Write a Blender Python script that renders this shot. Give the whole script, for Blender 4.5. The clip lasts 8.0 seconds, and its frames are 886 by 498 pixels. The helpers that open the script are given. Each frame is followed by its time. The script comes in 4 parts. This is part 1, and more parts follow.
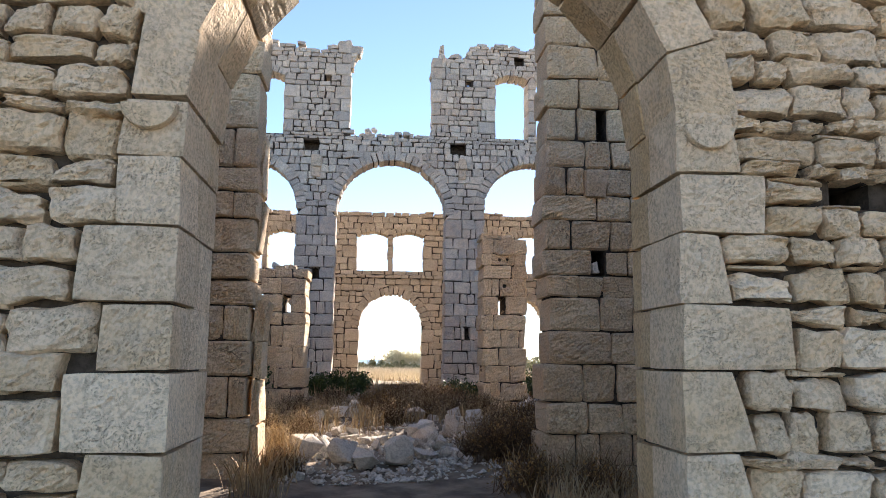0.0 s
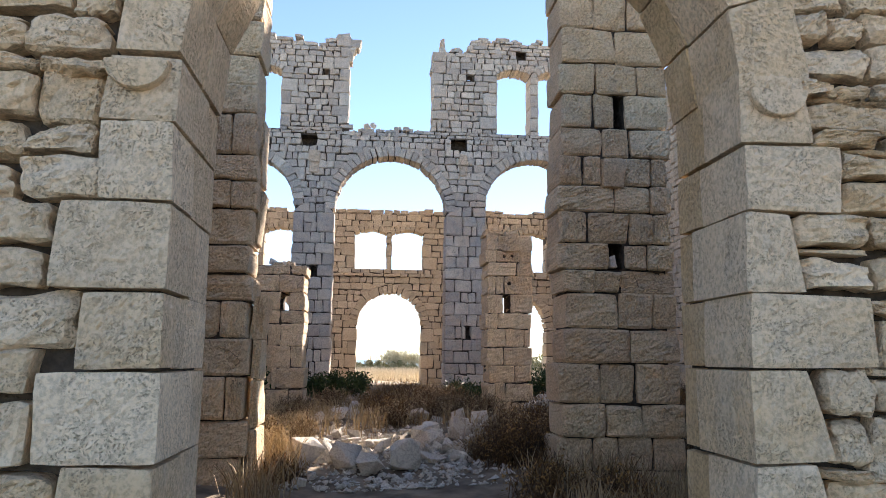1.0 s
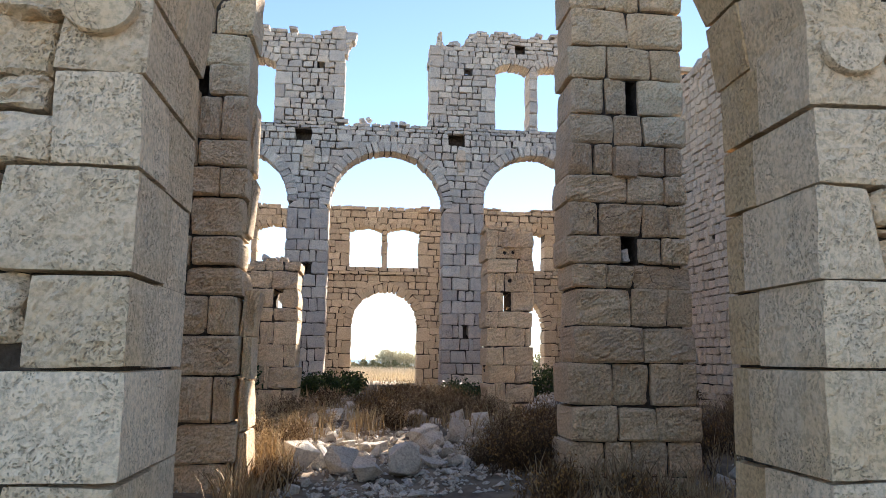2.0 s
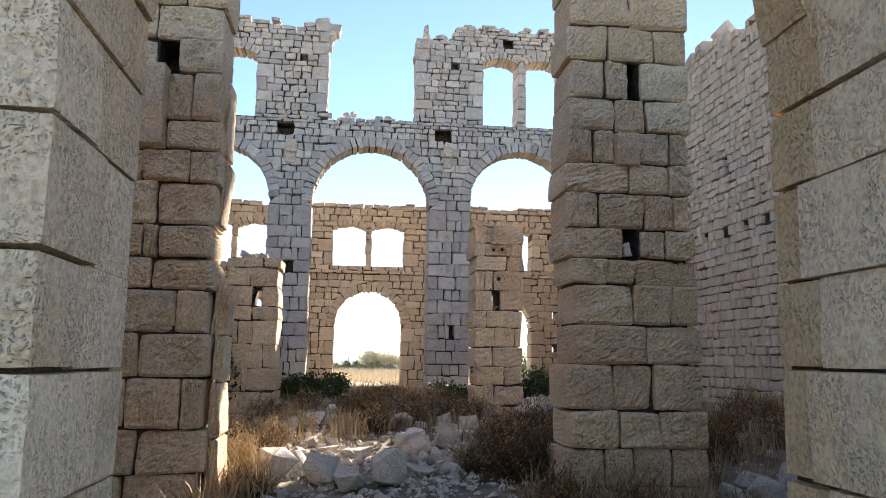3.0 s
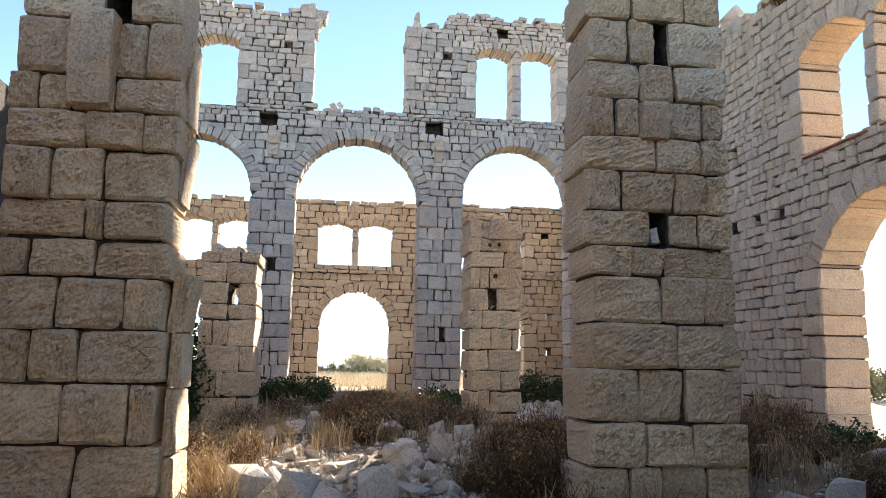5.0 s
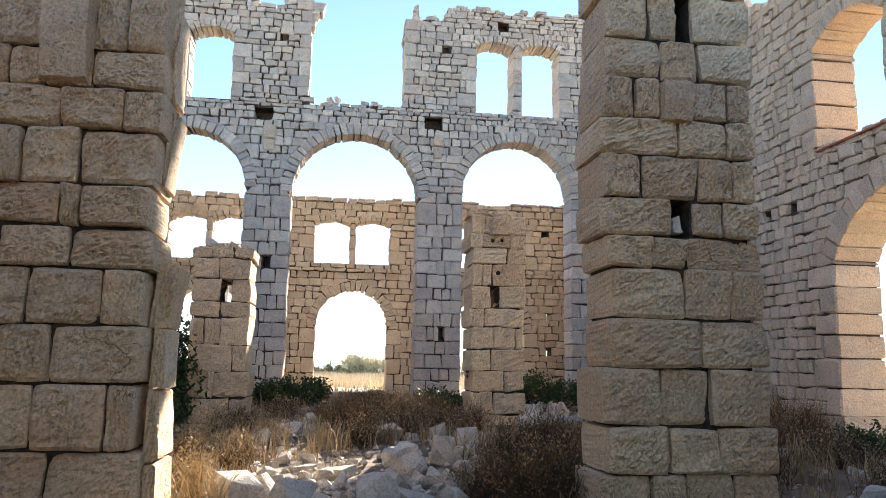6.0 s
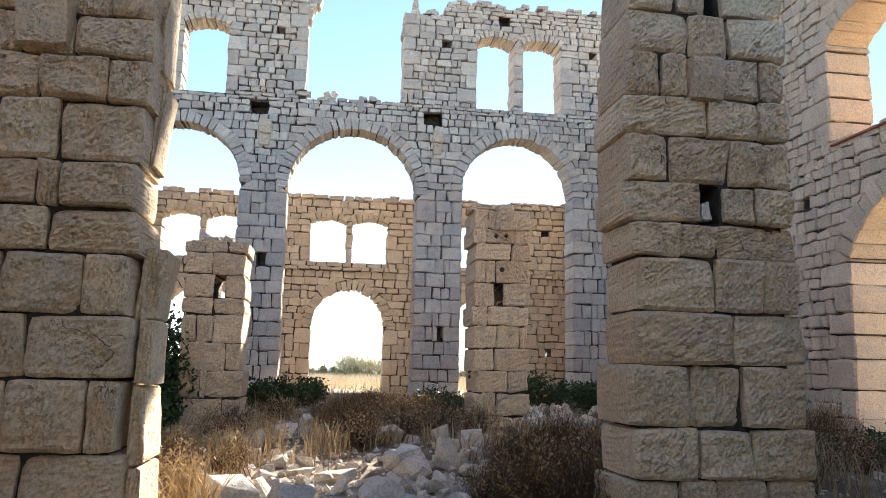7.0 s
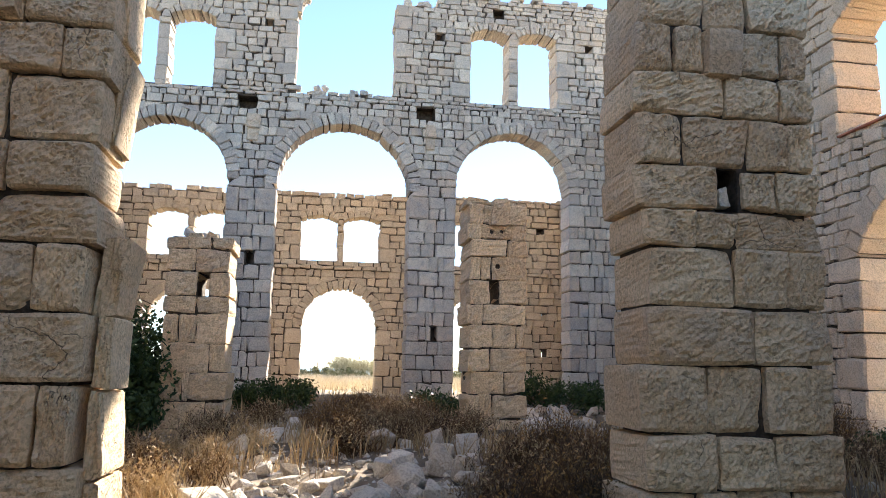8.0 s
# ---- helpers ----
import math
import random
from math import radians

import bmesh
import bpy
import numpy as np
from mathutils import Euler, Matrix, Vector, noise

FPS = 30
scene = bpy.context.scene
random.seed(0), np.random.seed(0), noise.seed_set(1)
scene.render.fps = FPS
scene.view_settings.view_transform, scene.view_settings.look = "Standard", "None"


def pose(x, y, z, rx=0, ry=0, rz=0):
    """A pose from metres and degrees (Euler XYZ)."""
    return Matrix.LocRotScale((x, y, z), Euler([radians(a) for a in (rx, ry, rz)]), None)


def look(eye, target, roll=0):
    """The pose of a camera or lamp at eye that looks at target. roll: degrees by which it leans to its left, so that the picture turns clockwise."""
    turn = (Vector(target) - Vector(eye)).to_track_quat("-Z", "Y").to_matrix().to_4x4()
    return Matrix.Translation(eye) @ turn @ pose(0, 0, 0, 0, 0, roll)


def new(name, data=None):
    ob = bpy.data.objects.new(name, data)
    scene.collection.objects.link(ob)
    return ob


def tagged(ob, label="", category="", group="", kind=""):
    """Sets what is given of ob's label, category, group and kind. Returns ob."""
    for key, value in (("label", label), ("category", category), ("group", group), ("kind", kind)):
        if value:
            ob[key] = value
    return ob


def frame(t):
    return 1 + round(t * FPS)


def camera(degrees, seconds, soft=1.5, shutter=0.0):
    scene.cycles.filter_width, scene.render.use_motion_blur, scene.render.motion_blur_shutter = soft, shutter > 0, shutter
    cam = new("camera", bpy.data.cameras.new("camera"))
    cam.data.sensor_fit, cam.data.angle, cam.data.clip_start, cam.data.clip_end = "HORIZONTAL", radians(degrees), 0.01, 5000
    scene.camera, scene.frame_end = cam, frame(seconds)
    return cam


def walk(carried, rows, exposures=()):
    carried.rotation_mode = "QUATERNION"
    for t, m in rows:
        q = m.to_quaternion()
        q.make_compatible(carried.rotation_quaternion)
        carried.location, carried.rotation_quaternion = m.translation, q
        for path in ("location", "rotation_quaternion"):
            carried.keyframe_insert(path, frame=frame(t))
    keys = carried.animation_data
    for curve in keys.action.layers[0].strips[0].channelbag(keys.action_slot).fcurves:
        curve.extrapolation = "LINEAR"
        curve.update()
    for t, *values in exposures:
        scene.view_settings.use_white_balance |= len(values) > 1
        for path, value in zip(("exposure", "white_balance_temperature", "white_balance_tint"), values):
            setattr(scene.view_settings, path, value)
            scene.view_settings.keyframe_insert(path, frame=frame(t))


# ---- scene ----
cam = camera(60.1, 8.0, soft=0.6)
PATH = [
    (0, (-0.311, -0.627, 1.296), (-0.14, 1.345, 1.581), 0.7),
    (0.5, (-0.365, -0.39, 1.291), (-0.189, 1.581, 1.578), 0.7),
    (1, (-0.424, -0.123, 1.28), (-0.241, 1.848, 1.566), 0.7),
    (1.5, (-0.466, 0.118, 1.279), (-0.278, 2.088, 1.567), 0.8),
    (1.7, (-0.467, 0.221, 1.274), (-0.276, 2.191, 1.56), 0.8),
    (3, (-0.458, 0.959, 1.265), (-0.218, 2.924, 1.555), 0.9),
    (3.5, (-0.437, 1.236, 1.244), (-0.179, 3.197, 1.539), 0.9),
    (4, (-0.409, 1.493, 1.261), (-0.145, 3.454, 1.556), 0.9),
    (4.5, (-0.418, 1.769, 1.262), (-0.149, 3.728, 1.56), 1.0),
    (6, (-0.429, 2.532, 1.245), (-0.147, 4.489, 1.547), 1.1),
    (6.5, (-0.452, 2.761, 1.211), (-0.163, 4.716, 1.519), 1.2),
    (7, (-0.483, 3.008, 1.195), (-0.187, 4.962, 1.504), 1.3),
    (7.5, (-0.46, 3.251, 1.186), (-0.156, 5.203, 1.497), 1.2),
    (8, (-0.409, 3.502, 1.203), (-0.096, 5.452, 1.513), 1.1),
]
walk(cam, [(t, look(eye, target, roll)) for t, eye, target, roll in PATH],
     [(0, 1.75, 6750, 16), (3, 1.87, 6750, 14), (8, 2.13, 6800, 12)])

# ---- world, sun and exposure ----
SUN_EL, SUN_AZ = 21.8, 22.0          # degrees above the horizon; degrees from +y towards +x
world = bpy.data.worlds.new("world")
scene.world = world
world.use_nodes = True
wn = world.node_tree
bg = wn.nodes["Background"]
sky = wn.nodes.new("ShaderNodeTexSky")
sky.sky_type = "NISHITA"
sky.sun_disc = False
sky.sun_elevation = radians(SUN_EL)
sky.sun_rotation = radians(SUN_AZ)
sky.altitude = 2500.0
sky.air_density, sky.dust_density, sky.ozone_density = 1.0, 0.08, 2.5
wn.links.new(sky.outputs[0], bg.inputs[0])
bg.inputs[1].default_value = 0.09
sun_data = bpy.data.lights.new("sun", "SUN")
sun_data.energy, sun_data.angle, sun_data.color = 5.0, radians(0.53), (1.0, 0.93, 0.82)
sun = new("sun", sun_data)
sun_way = Vector((math.sin(radians(SUN_AZ)) * math.cos(radians(SUN_EL)),
                  math.cos(radians(SUN_AZ)) * math.cos(radians(SUN_EL)), math.sin(radians(SUN_EL))))
sun.matrix_world = look(sun_way * 60 + Vector((0, 15, 0)), (0, 15, 0))


# ---- materials ----
def node(nt, kind, **vals):
    n = nt.nodes.new(kind)
    for k, v in vals.items():
        n.inputs[k].default_value = v
    return n


def fresh(name, rough=0.9):
    m = bpy.data.materials.new(name)
    m.use_nodes = True
    b = m.node_tree.nodes["Principled BSDF"]
    b.inputs["Roughness"].default_value = rough
    b.inputs["Specular IOR Level"].default_value = 0.25
    return m, m.node_tree, b


def math_node(nt, op, a, b=None):
    n = nt.nodes.new("ShaderNodeMath")
    n.operation = op
    for i, v in enumerate((a, b)):
        if v is None:
            continue
        if isinstance(v, (int, float)):
            n.inputs[i].default_value = v
        else:
            nt.links.new(v, n.inputs[i])
    return n.outputs[0]


def mix(nt, fac, a, b, blend="MIX"):
    n = nt.nodes.new("ShaderNodeMix")
    n.data_type, n.blend_type = "RGBA", blend
    for i, v in ((0, fac), (6, a), (7, b)):
        if isinstance(v, (int, float)):
            n.inputs[i].default_value = v
        elif isinstance(v, tuple):
            n.inputs[i].default_value = (*v, 1)
        else:
            nt.links.new(v, n.inputs[i])
    return n.outputs[2]


def ramp(nt, src, lo, hi, a=0.0, b=1.0):
    n = nt.nodes.new("ShaderNodeMapRange")
    n.interpolation_type = "SMOOTHSTEP"
    for i, v in enumerate((lo, hi, a, b)):
        n.inputs[i + 1].default_value = v
    nt.links.new(src, n.inputs[0])
    return n.outputs[0]


def noise_tex(nt, scale, detail=4.0, rough=0.55, vec=None):
    n = node(nt, "ShaderNodeTexNoise", Scale=scale, Detail=detail, Roughness=rough)
    if vec is not None:
        nt.links.new(vec, n.inputs["Vector"])
    return n.outputs["Fac"]


def shifted(nt, pos, scale, amount):
    """The position, bent by a noise, so that lines and cells are uneven."""
    bend = node(nt, "ShaderNodeTexNoise", Scale=scale, Detail=4.0)
    nt.links.new(pos, bend.inputs["Vector"])
    by = nt.nodes.new("ShaderNodeVectorMath")
    by.operation = "SCALE"
    by.inputs["Scale"].default_value = amount
    nt.links.new(bend.outputs["Color"], by.inputs[0])
    total = nt.nodes.new("ShaderNodeVectorMath")
    total.operation = "ADD"
    nt.links.new(pos, total.inputs[0])
    nt.links.new(by.outputs[0], total.inputs[1])
    return total.outputs[0]


def stone_material(name, pale, dark, ochre, grey, ochre_amount=0.5, grey_amount=0.5, pits=1.0, relief=1.0, pit_scale=38.0, cracks=0.6):
    """Limestone: block-to-block tone, rusty stains, grey weathering, cracks, pitted and hammered relief."""
    m, nt, b = fresh(name, 0.92)
    geo = nt.nodes.new("ShaderNodeNewGeometry")
    info = nt.nodes.new("ShaderNodeObjectInfo")
    pos = geo.outputs["Position"]
    rnd = math_node(nt, "FRACT", math_node(nt, "ADD", info.outputs["Random"],
                                           math_node(nt, "MULTIPLY", geo.outputs["Random Per Island"], 3.73)))
    rnd2 = math_node(nt, "FRACT", math_node(nt, "MULTIPLY", rnd, 17.31))
    big, mid = noise_tex(nt, 0.9, 4, 0.55, pos), noise_tex(nt, 4.5, 6, 0.6, pos)
    rock, grain = noise_tex(nt, 9.0, 4, 0.5, pos), noise_tex(nt, 42.0, 4, 0.6, pos)
    col = mix(nt, rnd, pale, dark)
    col = mix(nt, math_node(nt, "MULTIPLY", ramp(nt, math_node(nt, "ADD", big, math_node(nt, "MULTIPLY", rnd2, 0.25)), 0.55, 0.80), ochre_amount), col, ochre)
    weather = math_node(nt, "ADD", mid, math_node(nt, "MULTIPLY", math_node(nt, "SUBTRACT", rnd2, 0.5), 0.12))
    col = mix(nt, math_node(nt, "MULTIPLY", ramp(nt, weather, 0.48, 0.72), grey_amount), col, grey)
    col = mix(nt, 1.0, col, mix(nt, ramp(nt, grain, 0.34, 0.60), (0.80, 0.785, 0.77), (1.08, 1.08, 1.08)), "MULTIPLY")
    # fine cracks
    crack = node(nt, "ShaderNodeTexVoronoi", Scale=2.6)
    crack.feature = "DISTANCE_TO_EDGE"
    nt.links.new(shifted(nt, pos, 3.0, 0.45), crack.inputs["Vector"])
    line = math_node(nt, "SUBTRACT", 1.0, ramp(nt, crack.outputs["Distance"], 0.0, 0.013))
    line = math_node(nt, "MULTIPLY", line, ramp(nt, noise_tex(nt, 1.7, 3, 0.5, pos), 0.55, 0.65))
    line = math_node(nt, "MULTIPLY", line, cracks)
    col = mix(nt, line, col, (0.09, 0.07, 0.055))
    # rain streaks and dark lichen
    streak_map = nt.nodes.new("ShaderNodeMapping")
    streak_map.inputs["Scale"].default_value = (4.1, 4.1, 0.8)
    nt.links.new(pos, streak_map.inputs[0])
    streak = noise_tex(nt, 1.0, 6, 0.68, streak_map.outputs[0])
    col = mix(nt, ramp(nt, streak, 0.60, 0.80, 0.0, 0.35), col, (0.16, 0.14, 0.125))
    lichen = math_node(nt, "MULTIPLY", ramp(nt, noise_tex(nt, 16.0, 6, 0.7, pos), 0.60, 0.70), ramp(nt, noise_tex(nt, 1.3, 3, 0.5, pos), 0.48, 0.66))
    col = mix(nt, math_node(nt, "MULTIPLY", lichen, 0.55), col, (0.13, 0.12, 0.11))
    # pock marks
    vor = node(nt, "ShaderNodeTexVoronoi", Scale=pit_scale)
    nt.links.new(shifted(nt, pos, 14.0, 0.08), vor.inputs["Vector"])
    pit = ramp(nt, vor.outputs["Distance"], 0.12, 0.45)
    pitmask = ramp(nt, noise_tex(nt, 5.0, 3, 0.5, pos), 0.40, 0.60)
    pit = math_node(nt, "MAXIMUM", pit, math_node(nt, "SUBTRACT", 1.0, math_node(nt, "MULTIPLY", pitmask, pits)))
    col = mix(nt, math_node(nt, "MULTIPLY", math_node(nt, "SUBTRACT", 1.0, pit), 0.38), col, (0.20, 0.15, 0.105))
    nt.links.new(col, b.inputs["Base Color"])
    h = math_node(nt, "ADD", math_node(nt, "MULTIPLY", rock, 0.045 * relief), math_node(nt, "MULTIPLY", grain, 0.018 * relief))
    h = math_node(nt, "ADD", h, math_node(nt, "MULTIPLY", pit, 0.012 * relief))
    h = math_node(nt, "SUBTRACT", h, math_node(nt, "MULTIPLY", line, 0.015))
    bump = node(nt, "ShaderNodeBump", Strength=0.9, Distance=1.0)
    nt.links.new(h, bump.inputs["Height"])
    nt.links.new(bump.outputs[0], b.inputs["Normal"])
    return m


def plain_noise_material(name, a, c, scale=6.0, rough=0.9, bump=0.0, spread=0.25):
    """Two tones by noise and by piece, with a little relief."""
    m, nt, b = fresh(name, rough)
    geo = nt.nodes.new("ShaderNodeNewGeometry")
    info = nt.nodes.new("ShaderNodeObjectInfo")
    n = noise_tex(nt, scale, 6, 0.6, geo.outputs["Position"])
    rnd = math_node(nt, "FRACT", math_node(nt, "ADD", info.outputs["Random"], math_node(nt, "MULTIPLY", geo.outputs["Random Per Island"], 3.1)))
    f = math_node(nt, "ADD", ramp(nt, n, 0.3, 0.7), math_node(nt, "MULTIPLY", math_node(nt, "SUBTRACT", rnd, 0.5), 2 * spread))
    f.node.use_clamp = True
    nt.links.new(mix(nt, f, a, c), b.inputs["Base Color"])
    if bump:
        bn = node(nt, "ShaderNodeBump", Strength=0.8, Distance=1.0)
        nt.links.new(math_node(nt, "MULTIPLY", noise_tex(nt, scale * 4, 6, 0.65, geo.outputs["Position"]), bump), bn.inputs["Height"])
        nt.links.new(bn.outputs[0], b.inputs["Normal"])
    return m


M_FRONT = stone_material("cream_limestone", (0.88, 0.685, 0.475), (0.75, 0.575, 0.39), (0.68, 0.46, 0.24), (0.58, 0.49, 0.39), 0.5, 0.35, 1.0, 0.9, 75.0, 0.25)
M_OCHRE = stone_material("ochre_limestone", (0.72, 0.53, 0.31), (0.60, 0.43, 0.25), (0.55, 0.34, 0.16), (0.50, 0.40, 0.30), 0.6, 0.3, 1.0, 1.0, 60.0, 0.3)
M_PILLAR = stone_material("brown_grey_limestone", (0.86, 0.66, 0.425), (0.70, 0.53, 0.345), (0.66, 0.43, 0.24), (0.52, 0.43, 0.335), 0.5, 0.4, 1.0, 0.9, 48.0, 0.8)
M_ARCADE = stone_material("grey_limestone", (0.81, 0.715, 0.585), (0.55, 0.49, 0.42), (0.64, 0.45, 0.30), (0.40, 0.38, 0.36), 0.35, 0.55, 0.4, 1.0, 50.0)
M_FAR = stone_material("tan_limestone", (0.63, 0.525, 0.395), (0.47, 0.39, 0.295), (0.48, 0.345, 0.22), (0.42, 0.37, 0.31), 0.4, 0.4, 0.3, 0.9, 50.0)
M_SIDE = stone_material("pinkish_tan_limestone", (0.80, 0.63, 0.455), (0.64, 0.505, 0.37), (0.64, 0.45, 0.28), (0.52, 0.44, 0.36), 0.4, 0.4, 0.3, 1.0, 50.0)
M_ROCK = stone_material("fallen_limestone", (0.78, 0.70, 0.585), (0.57, 0.51, 0.42), (0.56, 0.45, 0.31), (0.36, 0.335, 0.31), 0.25, 0.6, 0.8, 1.0, 50.0)
# mortar hearting; its colour is darkened to paint shade into the open joints
M_MORTAR_SHADE = plain_noise_material("shade_darkened_mortar", (0.06, 0.047, 0.036), (0.14, 0.11, 0.085), 14.0, 0.95, 0.03)
M_SOIL = plain_noise_material("dry_soil", (0.085, 0.06, 0.04), (0.30, 0.225, 0.15), 2.2, 0.95, 0.02)
_nt = M_SOIL.node_tree
_b = _nt.nodes["Principled BSDF"]
_bare = _b.inputs["Base Color"].links[0].from_socket
_xyz = _nt.nodes.new("ShaderNodeSeparateXYZ")
_g = _nt.nodes.new("ShaderNodeNewGeometry")
_nt.links.new(_g.outputs["Position"], _xyz.inputs[0])
_edge = math_node(_nt, "ADD", _xyz.outputs[1], math_node(_nt, "MULTIPLY", noise_tex(_nt, 0.8, 4, 0.6, _g.outputs["Position"]), 3.0))
_out = math_node(_nt, "MAXIMUM", ramp(_nt, _edge, 27.5, 30.0), math_node(_nt, "SUBTRACT", 1.0, ramp(_nt, _edge, 0.5, 3.0)))
_out = math_node(_nt, "MAXIMUM", _out, ramp(_nt, math_node(_nt, "ABSOLUTE", _xyz.outputs[0]), 8.4, 9.2))
_nt.links.new(mix(_nt, _out, _bare, mix(_nt, noise_tex(_nt, 1.1, 6, 0.65, _g.outputs["Position"]), (0.38, 0.30, 0.18), (0.68, 0.57, 0.39))), _b.inputs["Base Color"])
M_STRAW = plain_noise_material("dry_straw", (0.26, 0.175, 0.09), (0.56, 0.43, 0.25), 1.5, 0.8, 0, 0.5)
M_MEADOW = plain_noise_material("pale_meadow_straw", (0.56, 0.47, 0.33), (0.80, 0.71, 0.54), 0.6, 0.8, 0, 0.5)
M_TWIG = plain_noise_material("brown_twig", (0.05, 0.03, 0.016), (0.18, 0.10, 0.045), 2.0, 0.85, 0, 0.5)
M_DRYLEAF = plain_noise_material("dry_leaf", (0.16, 0.09, 0.032), (0.50, 0.295, 0.105), 2.0, 0.8, 0, 0.5)
M_GREEN = plain_noise_material("green_leaf", (0.02, 0.04, 0.013), (0.075, 0.11, 0.033), 3.0, 0.6, 0, 0.5)
M_OLIVE = plain_noise_material("olive_leaf", (0.20, 0.20, 0.10), (0.42, 0.38, 0.22), 1.2, 0.7, 0, 0.5)
M_REED = plain_noise_material("reed_leaf", (0.46, 0.41, 0.26), (0.70, 0.63, 0.43), 1.2, 0.7, 0, 0.5)
M_POST = plain_noise_material("weathered_post", (0.16, 0.13, 0.10), (0.25, 0.2, 0.16), 8.0)
M_TILE = plain_noise_material("red_clay_tile", (0.36, 0.13, 0.08), (0.45, 0.19, 0.12), 6.0)
M_SEA, _nt, _b = fresh("sea_water", 0.7)
_b.inputs["Base Color"].default_value = (0.02, 0.10, 0.17, 1)
_w = node(_nt, "ShaderNodeTexNoise", Scale=0.15, Detail=6.0)
_g = _nt.nodes.new("ShaderNodeNewGeometry")
_nt.links.new(_g.outputs["Position"], _w.inputs["Vector"])
_bp = node(_nt, "ShaderNodeBump", Strength=0.6, Distance=1.5)
_nt.links.new(_w.outputs["Fac"], _bp.inputs["Height"])
_nt.links.new(_bp.outputs[0], _b.inputs["Normal"])
_nt.links.new(mix(_nt, _w.outputs["Fac"], (0.03, 0.15, 0.24), (0.06, 0.21, 0.30)), _b.inputs["Base Color"])

rng = np.random.default_rng(7)


# ---- mesh helpers ----
def mesh_object(name, verts, faces, material, parent=None, label="", smooth=False):
    """One mesh object from arrays in world metres; its origin goes to the bottom middle of the mesh."""
    v = np.asarray(verts, float)
    lo, hi = v.min(0), v.max(0)
    origin = np.array([(lo[0] + hi[0]) / 2, (lo[1] + hi[1]) / 2, lo[2]])
    me = bpy.data.meshes.new(name)
    me.from_pydata((v - origin).tolist(), [], faces if isinstance(faces, list) else faces.tolist())
    me.materials.append(material)
    if smooth:
        me.polygons.foreach_set("use_smooth", [True] * len(me.polygons))
    ob = new(name, me)
    if parent is not None:
        ob.parent = parent
        ob.location = Vector(origin) - parent.matrix_basis.translation
    else:
        ob.location = origin
    if label:
        ob["label"] = label
    return ob


def part(name, bm, material, parent, label=""):
    """Links a bmesh, in world metres, as one mesh object under a thing."""
    bm.verts.index_update()
    v = [tuple(x.co) for x in bm.verts]
    f = [[x.index for x in p.verts] for p in bm.faces]
    bm.free()
    return mesh_object(name, v, f, material, parent, label)


def empty(name, place):
    ob = new(name)
    ob.location = place
    return ob


class Heap:
    """Verts and faces of many pieces, joined."""

    def __init__(self):
        self.v, self.f, self.n = [], [], 0

    def add(self, v, f):
        self.v.append(v)
        self.f += [[i + self.n for i in q] for q in f]
        self.n += len(v)

    def all(self):
        return np.concatenate(self.v), self.f

    def welded(self):
        """The same with corners in one place made one."""
        v, f = self.all()
        at, back = np.unique(np.round(v, 3), axis=0, return_inverse=True)
        back = back.ravel()
        return at, [[int(back[i]) for i in q] for q in f]


GRIDS = {}


def grid(n, m, rings):
    """Faces and parameters of an open block: a front of n x m cells, and sides of a number of rings."""
    key = (n, m, rings)
    if key not in GRIDS:
        def steps(k):
            inner = np.linspace(-0.86, 0.86, max(k - 1, 2)) if k > 2 else np.array([0.0])
            return np.concatenate([[-1.0], inner, [1.0]])
        s, t = steps(n), steps(m)
        n2, m2 = len(s), len(t)
        S, T = np.meshgrid(s, t)
        idx = np.arange(n2 * m2).reshape(m2, n2)
        faces = [[int(idx[j, i]), int(idx[j, i + 1]), int(idx[j + 1, i + 1]), int(idx[j + 1, i])] for j in range(m2 - 1) for i in range(n2 - 1)]
        rim = [*idx[0, :-1], *idx[:-1, -1], *idx[-1, :0:-1], *idx[:0:-1, 0]]
        rim = [int(i) for i in rim]
        k = len(rim)
        prev = rim
        for r in range(rings):
            cur = [n2 * m2 + r * k + i for i in range(k)]
            faces += [[prev[i], cur[i], cur[(i + 1) % k], prev[(i + 1) % k]] for i in range(k)]
            prev = cur
        faces.append(prev[::-1])
        GRIDS[key] = (S.ravel(), T.ravel(), rim, faces)
    return GRIDS[key]


def waves(s, t, amp, k=3, f=2.2):
    out = np.zeros_like(s)
    for _ in range(k):
        a, b, c = rng.normal(0, f, 2).tolist() + [rng.uniform(0, 6.28)]
        out += np.sin(a * s + b * t + c) * amp / k ** 0.5
    return out


